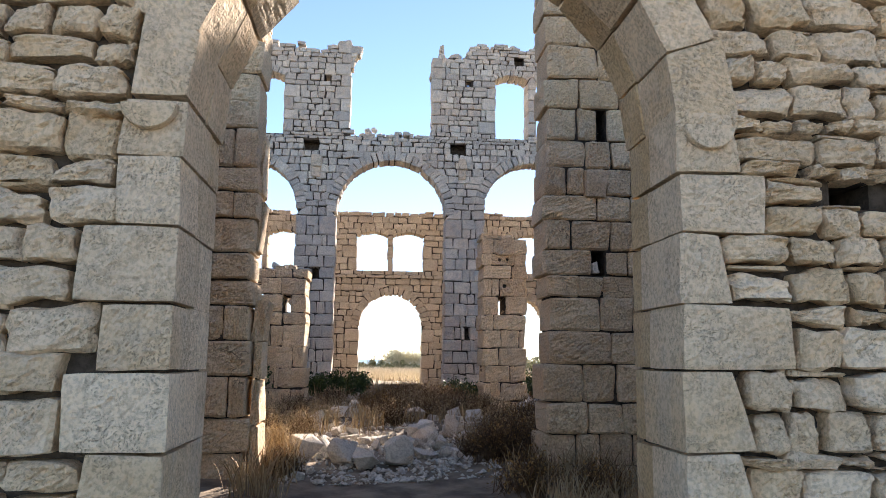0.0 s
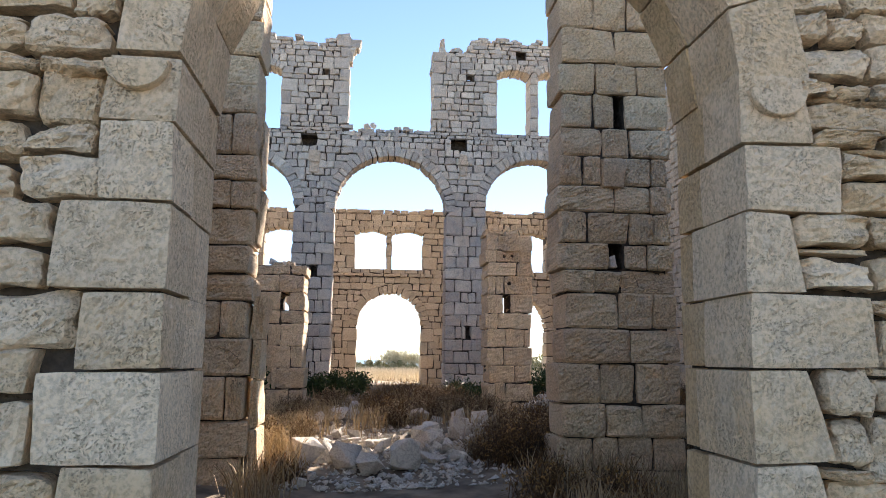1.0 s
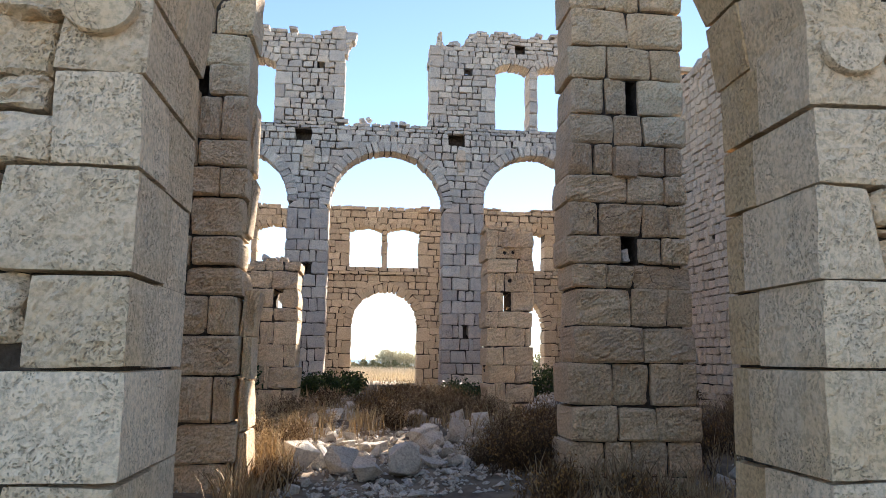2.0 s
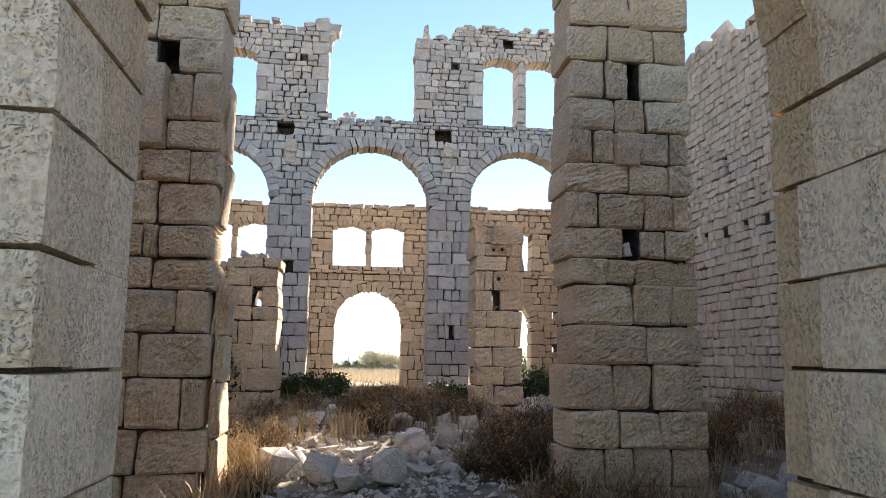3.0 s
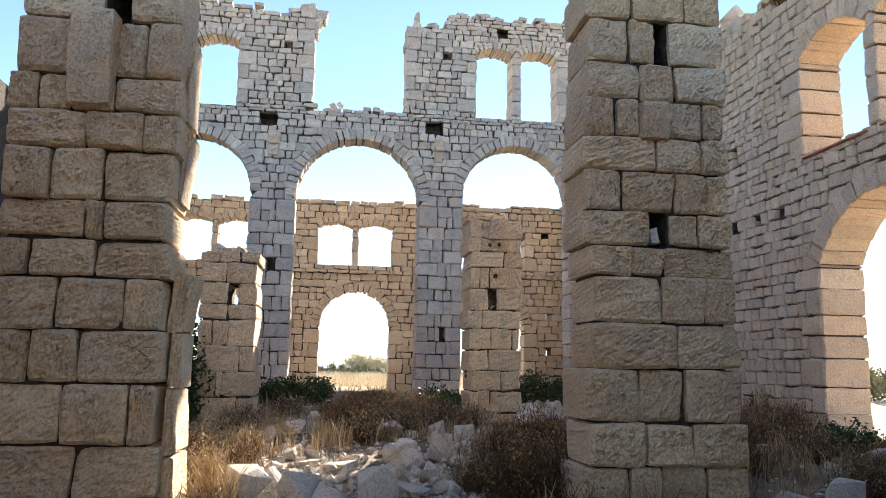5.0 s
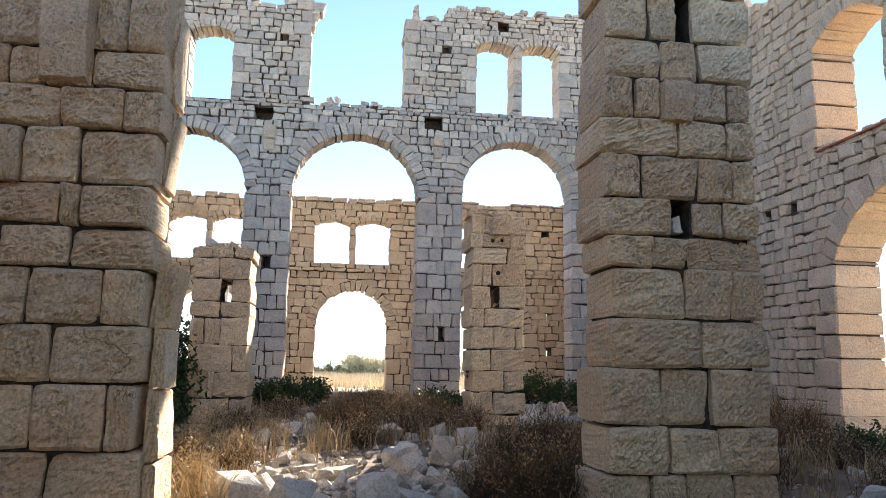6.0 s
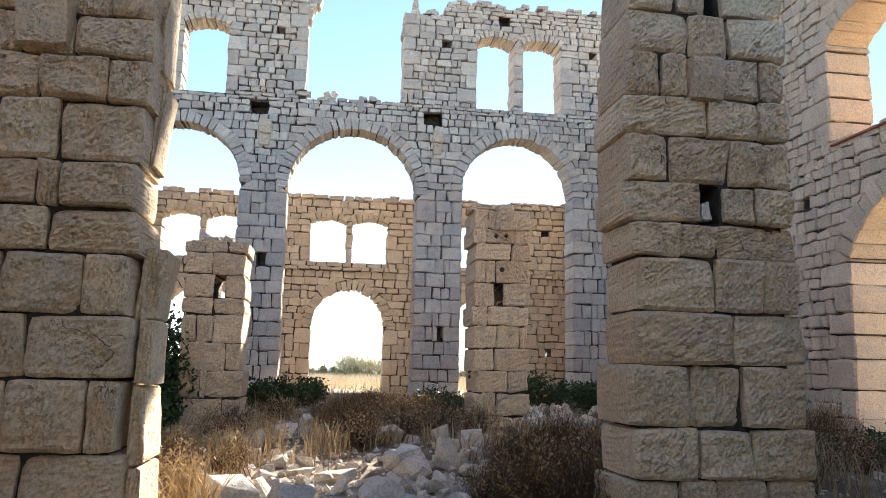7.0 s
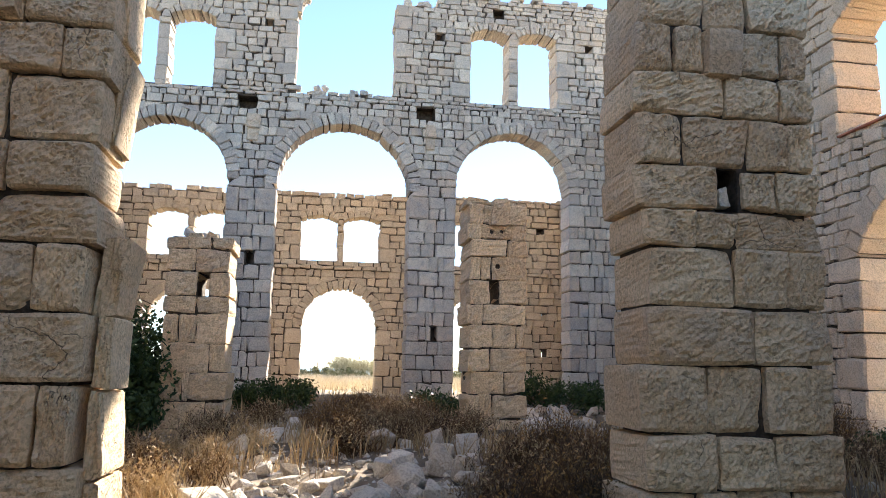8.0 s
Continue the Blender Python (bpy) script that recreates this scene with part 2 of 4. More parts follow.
def block(quad, depth, front=0.0, gap=0.012, n=5, m=4, rings=1, rough=0.012, bulge=0.02, wobble=0.008, corner=0.2, facets=0, side=None, hewn=0.0, worn=0.0):
    """One stone in wall coordinates (u, d, z): quad is bottom-left, bottom-right, top-right, top-left. d runs into the wall."""
    q = np.asarray(quad, float)
    mid = q.mean(0)
    for i in range(4):
        w = q[i] - mid
        q[i] = mid + w - np.sign(w) * np.minimum(np.abs(w) * 0.3, gap / 2)
    q += rng.normal(0, wobble, q.shape)
    S, T, rim, faces = grid(n, m, rings)
    s, t = S, T
    edge = np.maximum(np.abs(s), np.abs(t))
    pull = corner * np.clip(np.abs(s * t) - 0.7, 0, 1)
    s2, t2 = s * (1 - pull), t * (1 - pull)
    a, b = (s2 + 1) / 2, (t2 + 1) / 2
    u = (q[0, 0] * (1 - a) + q[1, 0] * a) * (1 - b) + (q[3, 0] * (1 - a) + q[2, 0] * a) * b
    z = (q[0, 1] * (1 - a) + q[1, 1] * a) * (1 - b) + (q[3, 1] * (1 - a) + q[2, 1] * a) * b
    rimmask = edge > 0.99
    rw = wobble * 0.9 if side is None else side
    u = u + np.where(rimmask, waves(t, s, rw, 3, 3.5), 0)
    z = z + np.where(rimmask, waves(s, t, rw, 3, 3.5), 0)
    d = front + np.where(rimmask, worn, -bulge) + waves(s, t, rough, 4, 2.6) + np.where(rimmask, 0.3, 1.0) * (rng.normal(0, rough * 0.35, s.shape) + waves(s, t, hewn, 5, 9.0) + rng.normal(0, hewn * 0.6, s.shape))
    for _ in range(facets):
        ang = rng.uniform(0, 6.28)
        cut = (s * math.cos(ang) + t * math.sin(ang)) - rng.uniform(0.3, 0.9)
        d = d + np.clip(cut, 0, 1) * rng.uniform(0.02, 0.07)
    v = [np.stack([u, d, z], 1)]
    ru, rz = u[rim], z[rim]
    for r in range(rings):
        g = (r + 1) / rings
        dd = np.full(len(rim), front + depth * g)
        jit = (wobble * 0.7 if side is None else side) if r < rings - 1 else 0
        v.append(np.stack([ru + rng.normal(0, jit + 1e-6, len(rim)), dd, rz + rng.normal(0, jit + 1e-6, len(rim))], 1))
    return np.concatenate(v), faces


class Opening:
    """A doorway or window: straight jambs from z0 to zs, and above them an arc of rise r over the half width a."""

    def __init__(self, uc, a, z0, zs, rise=None, ring=0.25, count=15):
        self.uc, self.a, self.z0, self.zs, self.ring, self.count = uc, a, z0, zs, ring, count
        self.rise = a if rise is None else rise
        self.R = (a * a + self.rise ** 2) / (2 * self.rise)
        self.zc = zs + self.rise - self.R

    def half(self, z, extra=0.0):
        if z < self.z0:
            return None
        if z <= self.zs:
            return self.a
        h = (self.R + extra) ** 2 - (z - self.zc) ** 2
        if h <= 0:
            return None
        lim = math.asin(min(1.0, self.a / self.R))
        skew = self.a + (z - self.zs) * math.tan(lim) if self.rise < self.a * 0.98 else 1e9
        return min(math.sqrt(h), skew) if extra else min(math.sqrt(h), self.a)

    def voussoirs(self):
        """Quads (inner left, inner right, outer right, outer left) round the arc."""
        lim = math.asin(min(1.0, self.a / self.R)) if self.rise < self.a else math.pi / 2
        edges = np.linspace(-lim, lim, self.count + 1)
        edges[1:-1] += rng.normal(0, (edges[1] - edges[0]) * 0.08, self.count - 1)
        for a0, a1 in zip(edges[:-1], edges[1:]):
            ro = self.R + self.ring * rng.uniform(0.88, 1.12)
            p = lambda r, a: (self.uc + r * math.sin(a), self.zc + r * math.cos(a))
            yield [p(self.R, a0), p(self.R, a1), p(ro, a1), p(ro, a0)]


def to_world(v, plane):
    """plane: ("y", y0) faces -y, u is x; ("x", x0) faces -x, u is y."""
    axis, at = plane
    if axis == "y":
        return np.stack([v[:, 0], at + v[:, 1], v[:, 2]], 1)
    return np.stack([at + v[:, 1], v[:, 0], v[:, 2]], 1)


def courses(z0, z1, lo, hi):
    zs = [z0]
    while zs[-1] < z1 - hi:
        zs.append(zs[-1] + rng.uniform(lo, hi))
    return zs + [z1]


def core_sheet(u0, u1, z0, z1, openings, top, holes, d0, d1, cell=0.085):
    """The hearting of a wall behind its stones: one closed body of cells, cut out at openings and hollowed at sockets."""
    nu, nz = int((u1 - u0) / cell), int((z1 - z0) / cell)
    cu, cz = (u1 - u0) / nu, (z1 - z0) / nz
    depth = np.full((nu + 2, nz + 2), np.nan)
    for i in range(nu):
        u = u0 + (i + 0.5) * cu
        for k in range(nz):
            z = z0 + (k + 0.5) * cz
            if top is not None and z > top(u) - 0.14:
                continue
            d, out = d0, False
            for o in openings:
                if abs(u - o.uc) > o.a + 0.1 or z < o.z0 - 0.03:
                    continue
                h = o.half(max(z - 0.05, o.z0))
                if h is not None and abs(u - o.uc) < h + 0.05:
                    out = True
                    break
            if out:
                continue
            for h in holes:
                if abs(u - h[0]) < h[2] and abs(z - h[1]) < h[3]:
                    if len(h) > 4:
                        d = d0 + h[4]
                    else:
                        out = True
            if not out:
                depth[i + 1, k + 1] = d
    heap = Heap()
    for i in range(1, nu + 1):
        for k in range(1, nz + 1):
            d = depth[i, k]
            if np.isnan(d):
                continue
            a, b, c, e = u0 + (i - 1) * cu, u0 + i * cu, z0 + (k - 1) * cz, z0 + k * cz
            heap.add(np.array([(a, d, c), (b, d, c), (b, d, e), (a, d, e), (a, d1, c), (b, d1, c), (b, d1, e), (a, d1, e)]), [[0, 1, 2, 3], [7, 6, 5, 4]])
            for di, dk, p, q in ((-1, 0, (a, c), (a, e)), (1, 0, (b, e), (b, c)), (0, -1, (b, c), (a, c)), (0, 1, (a, e), (b, e))):
                n = depth[i + di, k + dk]
                if np.isnan(n) or n > d:
                    f = d1 if np.isnan(n) else n
                    heap.add(np.array([(p[0], d, p[1]), (q[0], d, q[1]), (q[0], f, q[1]), (p[0], f, p[1])]), [[0, 1, 2, 3]])
    return heap.welded()


def masonry(name, plane, u0, u1, zs, openings, thick, material, widths, top=None, holes=(), pick=None, limit=300,
            label="", category="wall", style=None, ring_style=None, quoin=None, ledge=None, kind="structure", piece="stone_block"):
    """A coursed wall: a core, and stones proud of it, each of its own shape. holes: (u, z, half width, half height, depth).
    quoin: height, and the least and most width of the dressed stones at the jambs."""
    style = style or {}
    stones, stacks = [], {}
    if quoin:
        for o in openings:
            lo, hi = max(o.z0, zs[0]), min(o.zs, zs[-1])
            at = [z for z in zs if lo - 0.02 <= z <= hi + 0.02]
            for sign in (-1, 1):
                k, flip = 0, rng.random() < 0.5
                while k < len(at) - 1:
                    e = k + 1
                    while e < len(at) - 1 and at[e] - at[k] < quoin[0]:
                        e += 1
                    w = (quoin[1] if flip else quoin[2]) * rng.uniform(0.85, 1.15)
                    flip = not flip
                    edge = o.uc + sign * o.a
                    zm = (at[k] + at[e]) / 2
                    near = [p for p in openings if p is not o and sign * (p.uc - o.uc) > 0 and p.z0 < zm < p.zs and abs(p.uc - o.uc) - p.a - o.a < 0.75]
                    if near:
                        w = abs(near[0].uc - o.uc) - near[0].a - o.a
                        if sign < 0:
                            for z in [z for z in at if at[k] - 1e-6 <= z < at[e] - 1e-6]:
                                stacks[(id(o), sign, round(z, 4))] = w
                            k = e
                            continue
                    if top is None or zm < top(edge + sign * 0.1):
                        for z in [z for z in at if at[k] - 1e-6 <= z < at[e] - 1e-6]:
                            stacks[(id(o), sign, round(z, 4))] = w
                        q = [(edge, at[k]), (edge + sign * w, at[k]), (edge + sign * w, at[e]), (edge, at[e])]
                        q = q if sign > 0 else [q[1], q[0], q[3], q[2]]
                        v, f = block(q, thick, **dict(ring_style or style, front=rng.normal(-0.008, 0.006)))
                        stones.append((edge, zm, v, f))
                    k = e
    for k, (z0, z1) in enumerate(zip(zs[:-1], zs[1:])):
        zm = (z0 + z1) / 2
        cuts = []
        for o in openings:
            h0, h1, hm = o.half(z0 + 1e-4, o.ring * 0.9), o.half(z1 - 1e-4, o.ring * 0.9), o.half(zm, o.ring * 0.9)
            c0, cm = o.half(z0 + 1e-4), o.half(zm)
            if hm is None:
                if h0 is None or cm is None and c0 is None:
                    continue
                hm = h0 * 0.5
            if zm < o.z0:
                continue
            h0 = hm if h0 is None else h0
            h1 = 0.03 if h1 is None else h1
            wl, wr = stacks.get((id(o), -1, round(z0, 4)), 0.0), stacks.get((id(o), 1, round(z0, 4)), 0.0)
            cuts.append((o.uc - h0 - wl, o.uc - (o.a if wl else h1) - wl, o.uc + h0 + wr, o.uc + (o.a if wr else h1) + wr, o))
        for h in holes:
            if abs(zm - h[1]) < h[3] and not any(c[0] < h[0] < c[2] for c in cuts):
                cuts.append((h[0] - h[2], h[0] - h[2], h[0] + h[2], h[0] + h[2], h))
        cuts.sort(key=lambda c: c[0])
        left = (u0, u0, None)
        spans = []
        for c in cuts:
            spans.append((left[0], left[1], c[0], c[1], left[2], c[4]))
            left = (c[2], c[3], c[4])
        spans.append((left[0], left[1], u1, u1, left[2], None))
        for a0, a1, b0, b1, lo_op, hi_op in spans:
            length = (b0 + b1 - a0 - a1) / 2
            if length < 0.04:
                continue
            at, run = [], 0.0
            while True:
                run += rng.uniform(*widths) * rng.choice([0.75, 1.0, 1.25])
                if run > length - widths[0] * 0.6:
                    break
                at.append(run / length)
            at = [0.0, *at, 1.0]
            for i, (s0, s1) in enumerate(zip(at[:-1], at[1:])):
                am, bm = (a0 + a1) / 2, (b0 + b1) / 2
                l0 = l1 = am + (bm - am) * s0
                r0 = r1 = am + (bm - am) * s1
                if i == 0:
                    l0, l1 = a0, a1
                if i == len(at) - 2:
                    r0, r1 = b0, b1
                l0, l1, r0, r1 = min(l0, r0 - 0.02), min(l1, r1 - 0.02), r0, r1
                um = (l0 + l1 + r0 + r1) / 4
                if top is not None and zm >= top(um):
                    continue
                edge_stone = (i == 0 and lo_op is not None) or (i == len(at) - 2 and hi_op is not None)
                st = dict(style)
                st["front"] = st.get("front", 0.0) + rng.normal(0, 0.008) - (ledge[2] if ledge and ledge[0] < zm < ledge[1] else 0.0)
                capped = top is not None and zm > top(um) - 0.35
                tilt = rng.normal(0, 0.012, 2) if z1 - z0 > 0.12 else (0, 0)
                v, f = block([(l0, z0), (r0, z0), (r1, z1 + tilt[0]), (l1, z1 + tilt[1])], thick if edge_stone or capped else 0.16, **st)
                stones.append((um, zm, v, f))
    for o in openings:
        if o.rise <= 0.02:
            continue
        for q in o.voussoirs():
            st = dict(ring_style or style)
            st["front"] = st.get("front", 0.0) - 0.012
            um, zm = np.mean([p[0] for p in q]), np.mean([p[1] for p in q])
            v, f = block(q, thick, **st)
            stones.append((um, zm, v, f))
    v, f = core_sheet(u0, u1, zs[0], zs[-1], openings, top, holes, 0.06, thick - 0.03)
    wall = mesh_object(name, to_world(v, plane), f, M_MORTAR_SHADE)
    tagged(wall, label, category, "", kind)
    order = sorted(range(len(stones)), key=lambda i: pick(stones[i][0], stones[i][1]) if pick else 0)
    rest = Heap()
    for rank, i in enumerate(order):
        um, zm, v, f = stones[i]
        if rank < limit:
            mesh_object(piece, to_world(v, plane), f, material, wall)
        else:
            rest.add(v, f)
    if rest.n:
        v, f = rest.all()
        tagged(mesh_object("stonework", to_world(v, plane), f, material, wall), kind="stuff")
    return wall


def core_box(heap, q, d0, d1, holes=()):
    """A closed prism of a quad in (u, z) between two depths; where a hole lies in it, it is left out of the prism."""
    lo, hi = min(q[0][0], q[3][0]), max(q[1][0], q[2][0])
    for h in holes:
        if lo < h[0] < hi and h[1] - h[3] < (q[0][1] + q[3][1]) / 2 < h[1] + h[3]:
            core_box(heap, [q[0], (h[0] - h[2], q[0][1]), (h[0] - h[2], q[2][1]), q[3]], d0, d1, holes)
            core_box(heap, [(h[0] + h[2], q[0][1]), q[1], q[2], (h[0] + h[2], q[2][1])], d0, d1, holes)
            if len(h) > 4:
                core_box(heap, [(h[0] - h[2], q[0][1]), (h[0] + h[2], q[0][1]), (h[0] + h[2], q[2][1]), (h[0] - h[2], q[2][1])], d0 + h[4], d1)
            return
    v = np.array([(u, d, z) for d in (d0, d1) for u, z in q])
    heap.add(v, [[0, 1, 2, 3], [7, 6, 5, 4], [0, 4, 5, 1], [1, 5, 6, 2], [2, 6, 7, 3], [3, 7, 4, 0]])


# ---- ground ----
def ground_height(x, y):
    z = np.interp(y, [-40, 2, 6, 9, 15, 23, 28, 34, 45, 60, 66, 90, 130, 400], [-0.3, -0.1, -0.05, 0.0, 0.22, 0.42, 0.40, 0.42, 0.46, 0.42, 0.3, -3, -9, -12])
    inside = np.clip((8 - np.abs(x)) / 1.5, 0, 1) * np.clip((y - 4) / 2, 0, 1) * np.clip((30 - y) / 2, 0, 1)
    lump = np.sin(1.3 * x + 0.7 * y) * np.sin(0.9 * y - 0.5 * x + 1.0) * 0.07 + np.sin(3.1 * x + 1.9) * np.sin(2.7 * y) * 0.03
    return z + inside * lump


def make_ground():
    xs = np.concatenate([[-4500, -1500, -500, -160, -60, -30, -18], np.arange(-12, 12.01, 0.22), [18, 30, 60, 160, 500, 1500, 4500]])
    ys = np.concatenate([[-4500, -1500, -400, -100, -30, -10], np.arange(-4, 34, 0.22), np.arange(34, 100, 2.0), [110, 130, 160, 400]])
    X, Y = np.meshgrid(xs, ys)
    Z = ground_height(X, Y)
    near = (np.abs(X) < 12.1) & (Y > -4) & (Y < 34)
    Z = Z + np.where(near, rng.normal(0, 0.012, Z.shape), 0)
    n = len(xs)
    f = [[j * n + i, j * n + i + 1, (j + 1) * n + i + 1, (j + 1) * n + i] for j in range(len(ys) - 1) for i in range(n - 1)]
    ob = mesh_object("ground", np.stack([X.ravel(), Y.ravel(), Z.ravel()], 1), f, M_SOIL, smooth=True)
    tagged(ob, "dry brown soil littered with stone dust", "ground", "", "structure")
    v = np.array([(-4900, 100, -6), (4900, 100, -6), (4900, 4900, -6), (-4900, 4900, -6)], float)
    tagged(mesh_object("water", v, [[0, 1, 2, 3]], M_SEA), "calm blue sea under a pale horizon", "sea", "", "structure")


make_ground()

# ---- front wall with the arched doorway ----
FRONT = ("y", 3.0)
NEAR = dict(worn=0.010, n=13, m=10, hewn=0.004, rings=1, rough=0.012, bulge=0.012, wobble=0.012, corner=0.14, facets=2, gap=0.024)
QUOIN = dict(worn=0.005, n=24, m=18, rings=3, rough=0.004, bulge=0.003, wobble=0.005, corner=0.05, gap=0.014, side=0.0010, hewn=0.0035)
THICK = {-1: 0.84, 1: 0.74}         # depth of the wall on either side of the doorway
door = Opening(-0.03, 1.205, -1, 2.53, None, 0.31, 11)
LEFT_Z = [-0.2, 0.1, 0.32, 0.5, 0.69, 0.83, 1.115, 1.29, 1.53, 1.715, 1.90, 2.09, 2.225, 2.44, 2.505, 2.68, 2.82, 2.98, 3.2, 3.38, 3.6, 3.8, 4.02, 4.2, 4.38]
RIGHT_Z = [-0.2, 0.08, 0.35, 0.58, 0.79, 0.855, 1.055, 1.26, 1.475, 1.58, 1.785, 1.935, 2.10, 2.24, 2.30, 2.47, 2.55, 2.735, 2.865, 3.04, 3.22, 3.42, 3.6, 3.82, 4.05, 4.22, 4.38]
# quoins: bottom, top, width on the face, width on the face at the top
LEFT_Q = [(-0.25, 0.12, 0.45, 0.45), (0.12, 0.50, 0.34, 0.34), (0.50, 0.86, 0.40, 0.36), (0.86, 1.22, 0.47, 0.475), (1.22, 1.535, 0.34, 0.32), (1.535, 1.90, 0.475, 0.45),
          (1.90, 2.23, 0.29, 0.31), (2.23, 2.52, 0.32, 0.28)]
RIGHT_Q = [(-0.25, 0.10, 0.5, 0.5), (0.10, 0.48, 0.34, 0.34), (0.48, 0.86, 0.38, 0.28), (0.86, 1.26, 0.36, 0.25), (1.26, 1.575, 0.58, 0.56), (1.575, 1.935, 0.27, 0.20),
           (1.935, 2.24, 0.45, 0.46), (2.24, 2.58, 0.34, 0.29)]


def front_side(name, u0, u1, zs, sign, label):
    """One half of the front wall: rubble courses from the quoins outwards."""
    core, stones = Heap(), []
    sockets = [(2.16, 2.17, 0.11, 0.08, 0.45)] if sign > 0 else []
    quoins = LEFT_Q if sign < 0 else RIGHT_Q
    edge = door.uc + sign * door.a
    thick = THICK[sign]

    def inner(z):
        """Where the rubble begins beside the quoins or the arch ring."""
        if z > 2.53:
            h = (door.R + door.ring * 0.96) ** 2 - (z - door.zc) ** 2
            return door.uc + sign * (math.sqrt(h) if h > 0 else 0.0)
        for a, b, w0, w1 in quoins:
            if a <= z <= b:
                return edge + sign * (w0 + (w1 - w0) * (z - a) / (b - a))
        return edge + sign * 0.3
    for z0, z1 in zip(zs[:-1], zs[1:]):
        i0, i1 = inner(z0 + 0.012), inner(z1 - 0.012)
        if z1 < 2.53:
            i0 = i1 = (max if sign > 0 else min)(i0, i1, inner((z0 + z1) / 2))
        c0, c1 = (i0, i1) if z0 > 2.4 else (edge + sign * 0.06, edge + sign * 0.06)
        far = u0 if sign < 0 else u1
        length = abs(far - (i0 + i1) / 2)
        run, at = 0.0, [0.0]
        thin = z1 - z0 < 0.09
        while run < length:
            run += (rng.uniform(0.14, 0.34) if thin else rng.uniform(0.17, 0.44)) if run < 3 else rng.uniform(0.4, 0.7)
            at.append(min(run, length))
        core_box(core, [(min(far, c0), z0), (max(far, c0), z0), (max(far, c1), z1), (min(far, c1), z1)], 0.13, thick, sockets)
        for s0, s1 in zip(at[:-1], at[1:]):
            g0, g1 = s0 / length, s1 / length
            pts = [i0 + (far - i0) * g0, i0 + (far - i0) * g1, i1 + (far - i1) * g1, i1 + (far - i1) * g0]
            q = [(pts[0], z0), (pts[1], z0), (pts[2], z1), (pts[3], z1)]
            if any(abs((pts[0] + pts[1]) / 2 - h[0]) < h[2] + abs(pts[1] - pts[0]) * 0.3 and abs((z0 + z1) / 2 - h[1]) < h[3] for h in sockets):
                continue
            if sign < 0:
                q = [q[1], q[0], q[3], q[2]]
            st = dict(NEAR) if s0 < 1.6 else dict(NEAR, n=5, m=4, hewn=0.0)
            st["front"] = rng.normal(0.012, 0.014)
            lift = rng.uniform(0.78, 1.0) if not thin and rng.random() < 0.25 else 1.0
            q[2], q[3] = (q[2][0], z0 + (z1 - z0) * lift), (q[3][0], z0 + (z1 - z0) * rng.uniform(lift, 1.0))
            stones.append((s0, *block(q, 0.2, **st)))
            if lift < 0.93:
                stones.append((s0, *block([q[3], q[2], (q[2][0], z1), (q[3][0], z1)], 0.12, **dict(NEAR, n=4, m=3, gap=0.01, wobble=0.006, front=0.035))))
    v, f = core.welded()
    wall = tagged(mesh_object(name, to_world(v, FRONT), f, M_MORTAR_SHADE), label, "wall", "", "structure")
    for a, b, w0, w1 in quoins:
        # dressed corner stones, two to a course across the depth of the reveal
        deep = rng.choice([0.38, 0.47, 0.56])
        for f0, dp, extra in ((-0.006, deep, 0.0), (-0.006 + deep, thick - deep, 0.01)):
            q = [(edge, a), (edge + sign * w0, a), (edge + sign * w1, b), (edge, b)]
            if extra:
                q = [(edge + sign * extra, a), (edge + sign * 0.3, a), (edge + sign * 0.3, b), (edge + sign * extra, b)]
            if sign < 0:
                q = [q[1], q[0], q[3], q[2]]
            v, f = block(q, dp, **dict(QUOIN, front=f0))
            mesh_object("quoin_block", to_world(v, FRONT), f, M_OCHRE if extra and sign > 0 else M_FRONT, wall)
    stones.sort(key=lambda s: s[0])
    rest = Heap()
    for k, (s, v, f) in enumerate(stones):
        if k < 270:
            mesh_object("stone_block", to_world(v, FRONT), f, M_FRONT, wall)
        else:
            rest.add(v, f)
    v, f = rest.all()
    tagged(mesh_object("stonework", to_world(v, FRONT), f, M_FRONT, wall), kind="stuff")
    # half-round boss at the springing of the arch
    bm = bmesh.new()
    cx, r = edge + sign * 0.165, 0.132
    ring = [(cx + r * math.cos(a), 2.475 + r * 0.92 * math.sin(a)) for a in np.linspace(math.pi, 2 * math.pi, 25)]
    rows = []
    for d, k in ((0.03, 1.0), (-0.040, 1.0), (-0.052, 0.95)):
        rows.append([bm.verts.new((cx + (u - cx) * k, 3.0 + d, 2.475 + (z - 2.475) * k)) for u, z in ring])
    for r0, r1 in zip(rows[:-1], rows[1:]):
        for i in range(len(ring)):
            bm.faces.new((r0[i], r0[(i + 1) % len(ring)], r1[(i + 1) % len(ring)], r1[i]))
    bm.faces.new(rows[-1])
    part("boss", bm, M_FRONT, wall, "half-round carved stone boss")
    return wall


wall_l = front_side("wall_south", -7.9, 7.9, LEFT_Z, -1, "cream limestone rubble wall with dressed corner stones")
wall_r = front_side("wall_south_east", -7.9, 7.9, RIGHT_Z, 1, "cream limestone rubble wall with dressed corner stones")
for q in door.voussoirs():
    for f0, dp in ((-0.006, 0.45), (0.444, THICK[-1 if np.mean([p[0] for p in q]) < 0 else 1] - 0.44)):
        q2 = [(u + rng.normal(0, 0.004), z) for u, z in q]
        v, f = block(q2, dp, **dict(QUOIN, front=f0))
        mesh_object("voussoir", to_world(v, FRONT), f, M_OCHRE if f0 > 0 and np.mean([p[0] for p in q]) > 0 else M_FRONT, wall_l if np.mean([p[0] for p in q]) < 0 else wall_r)


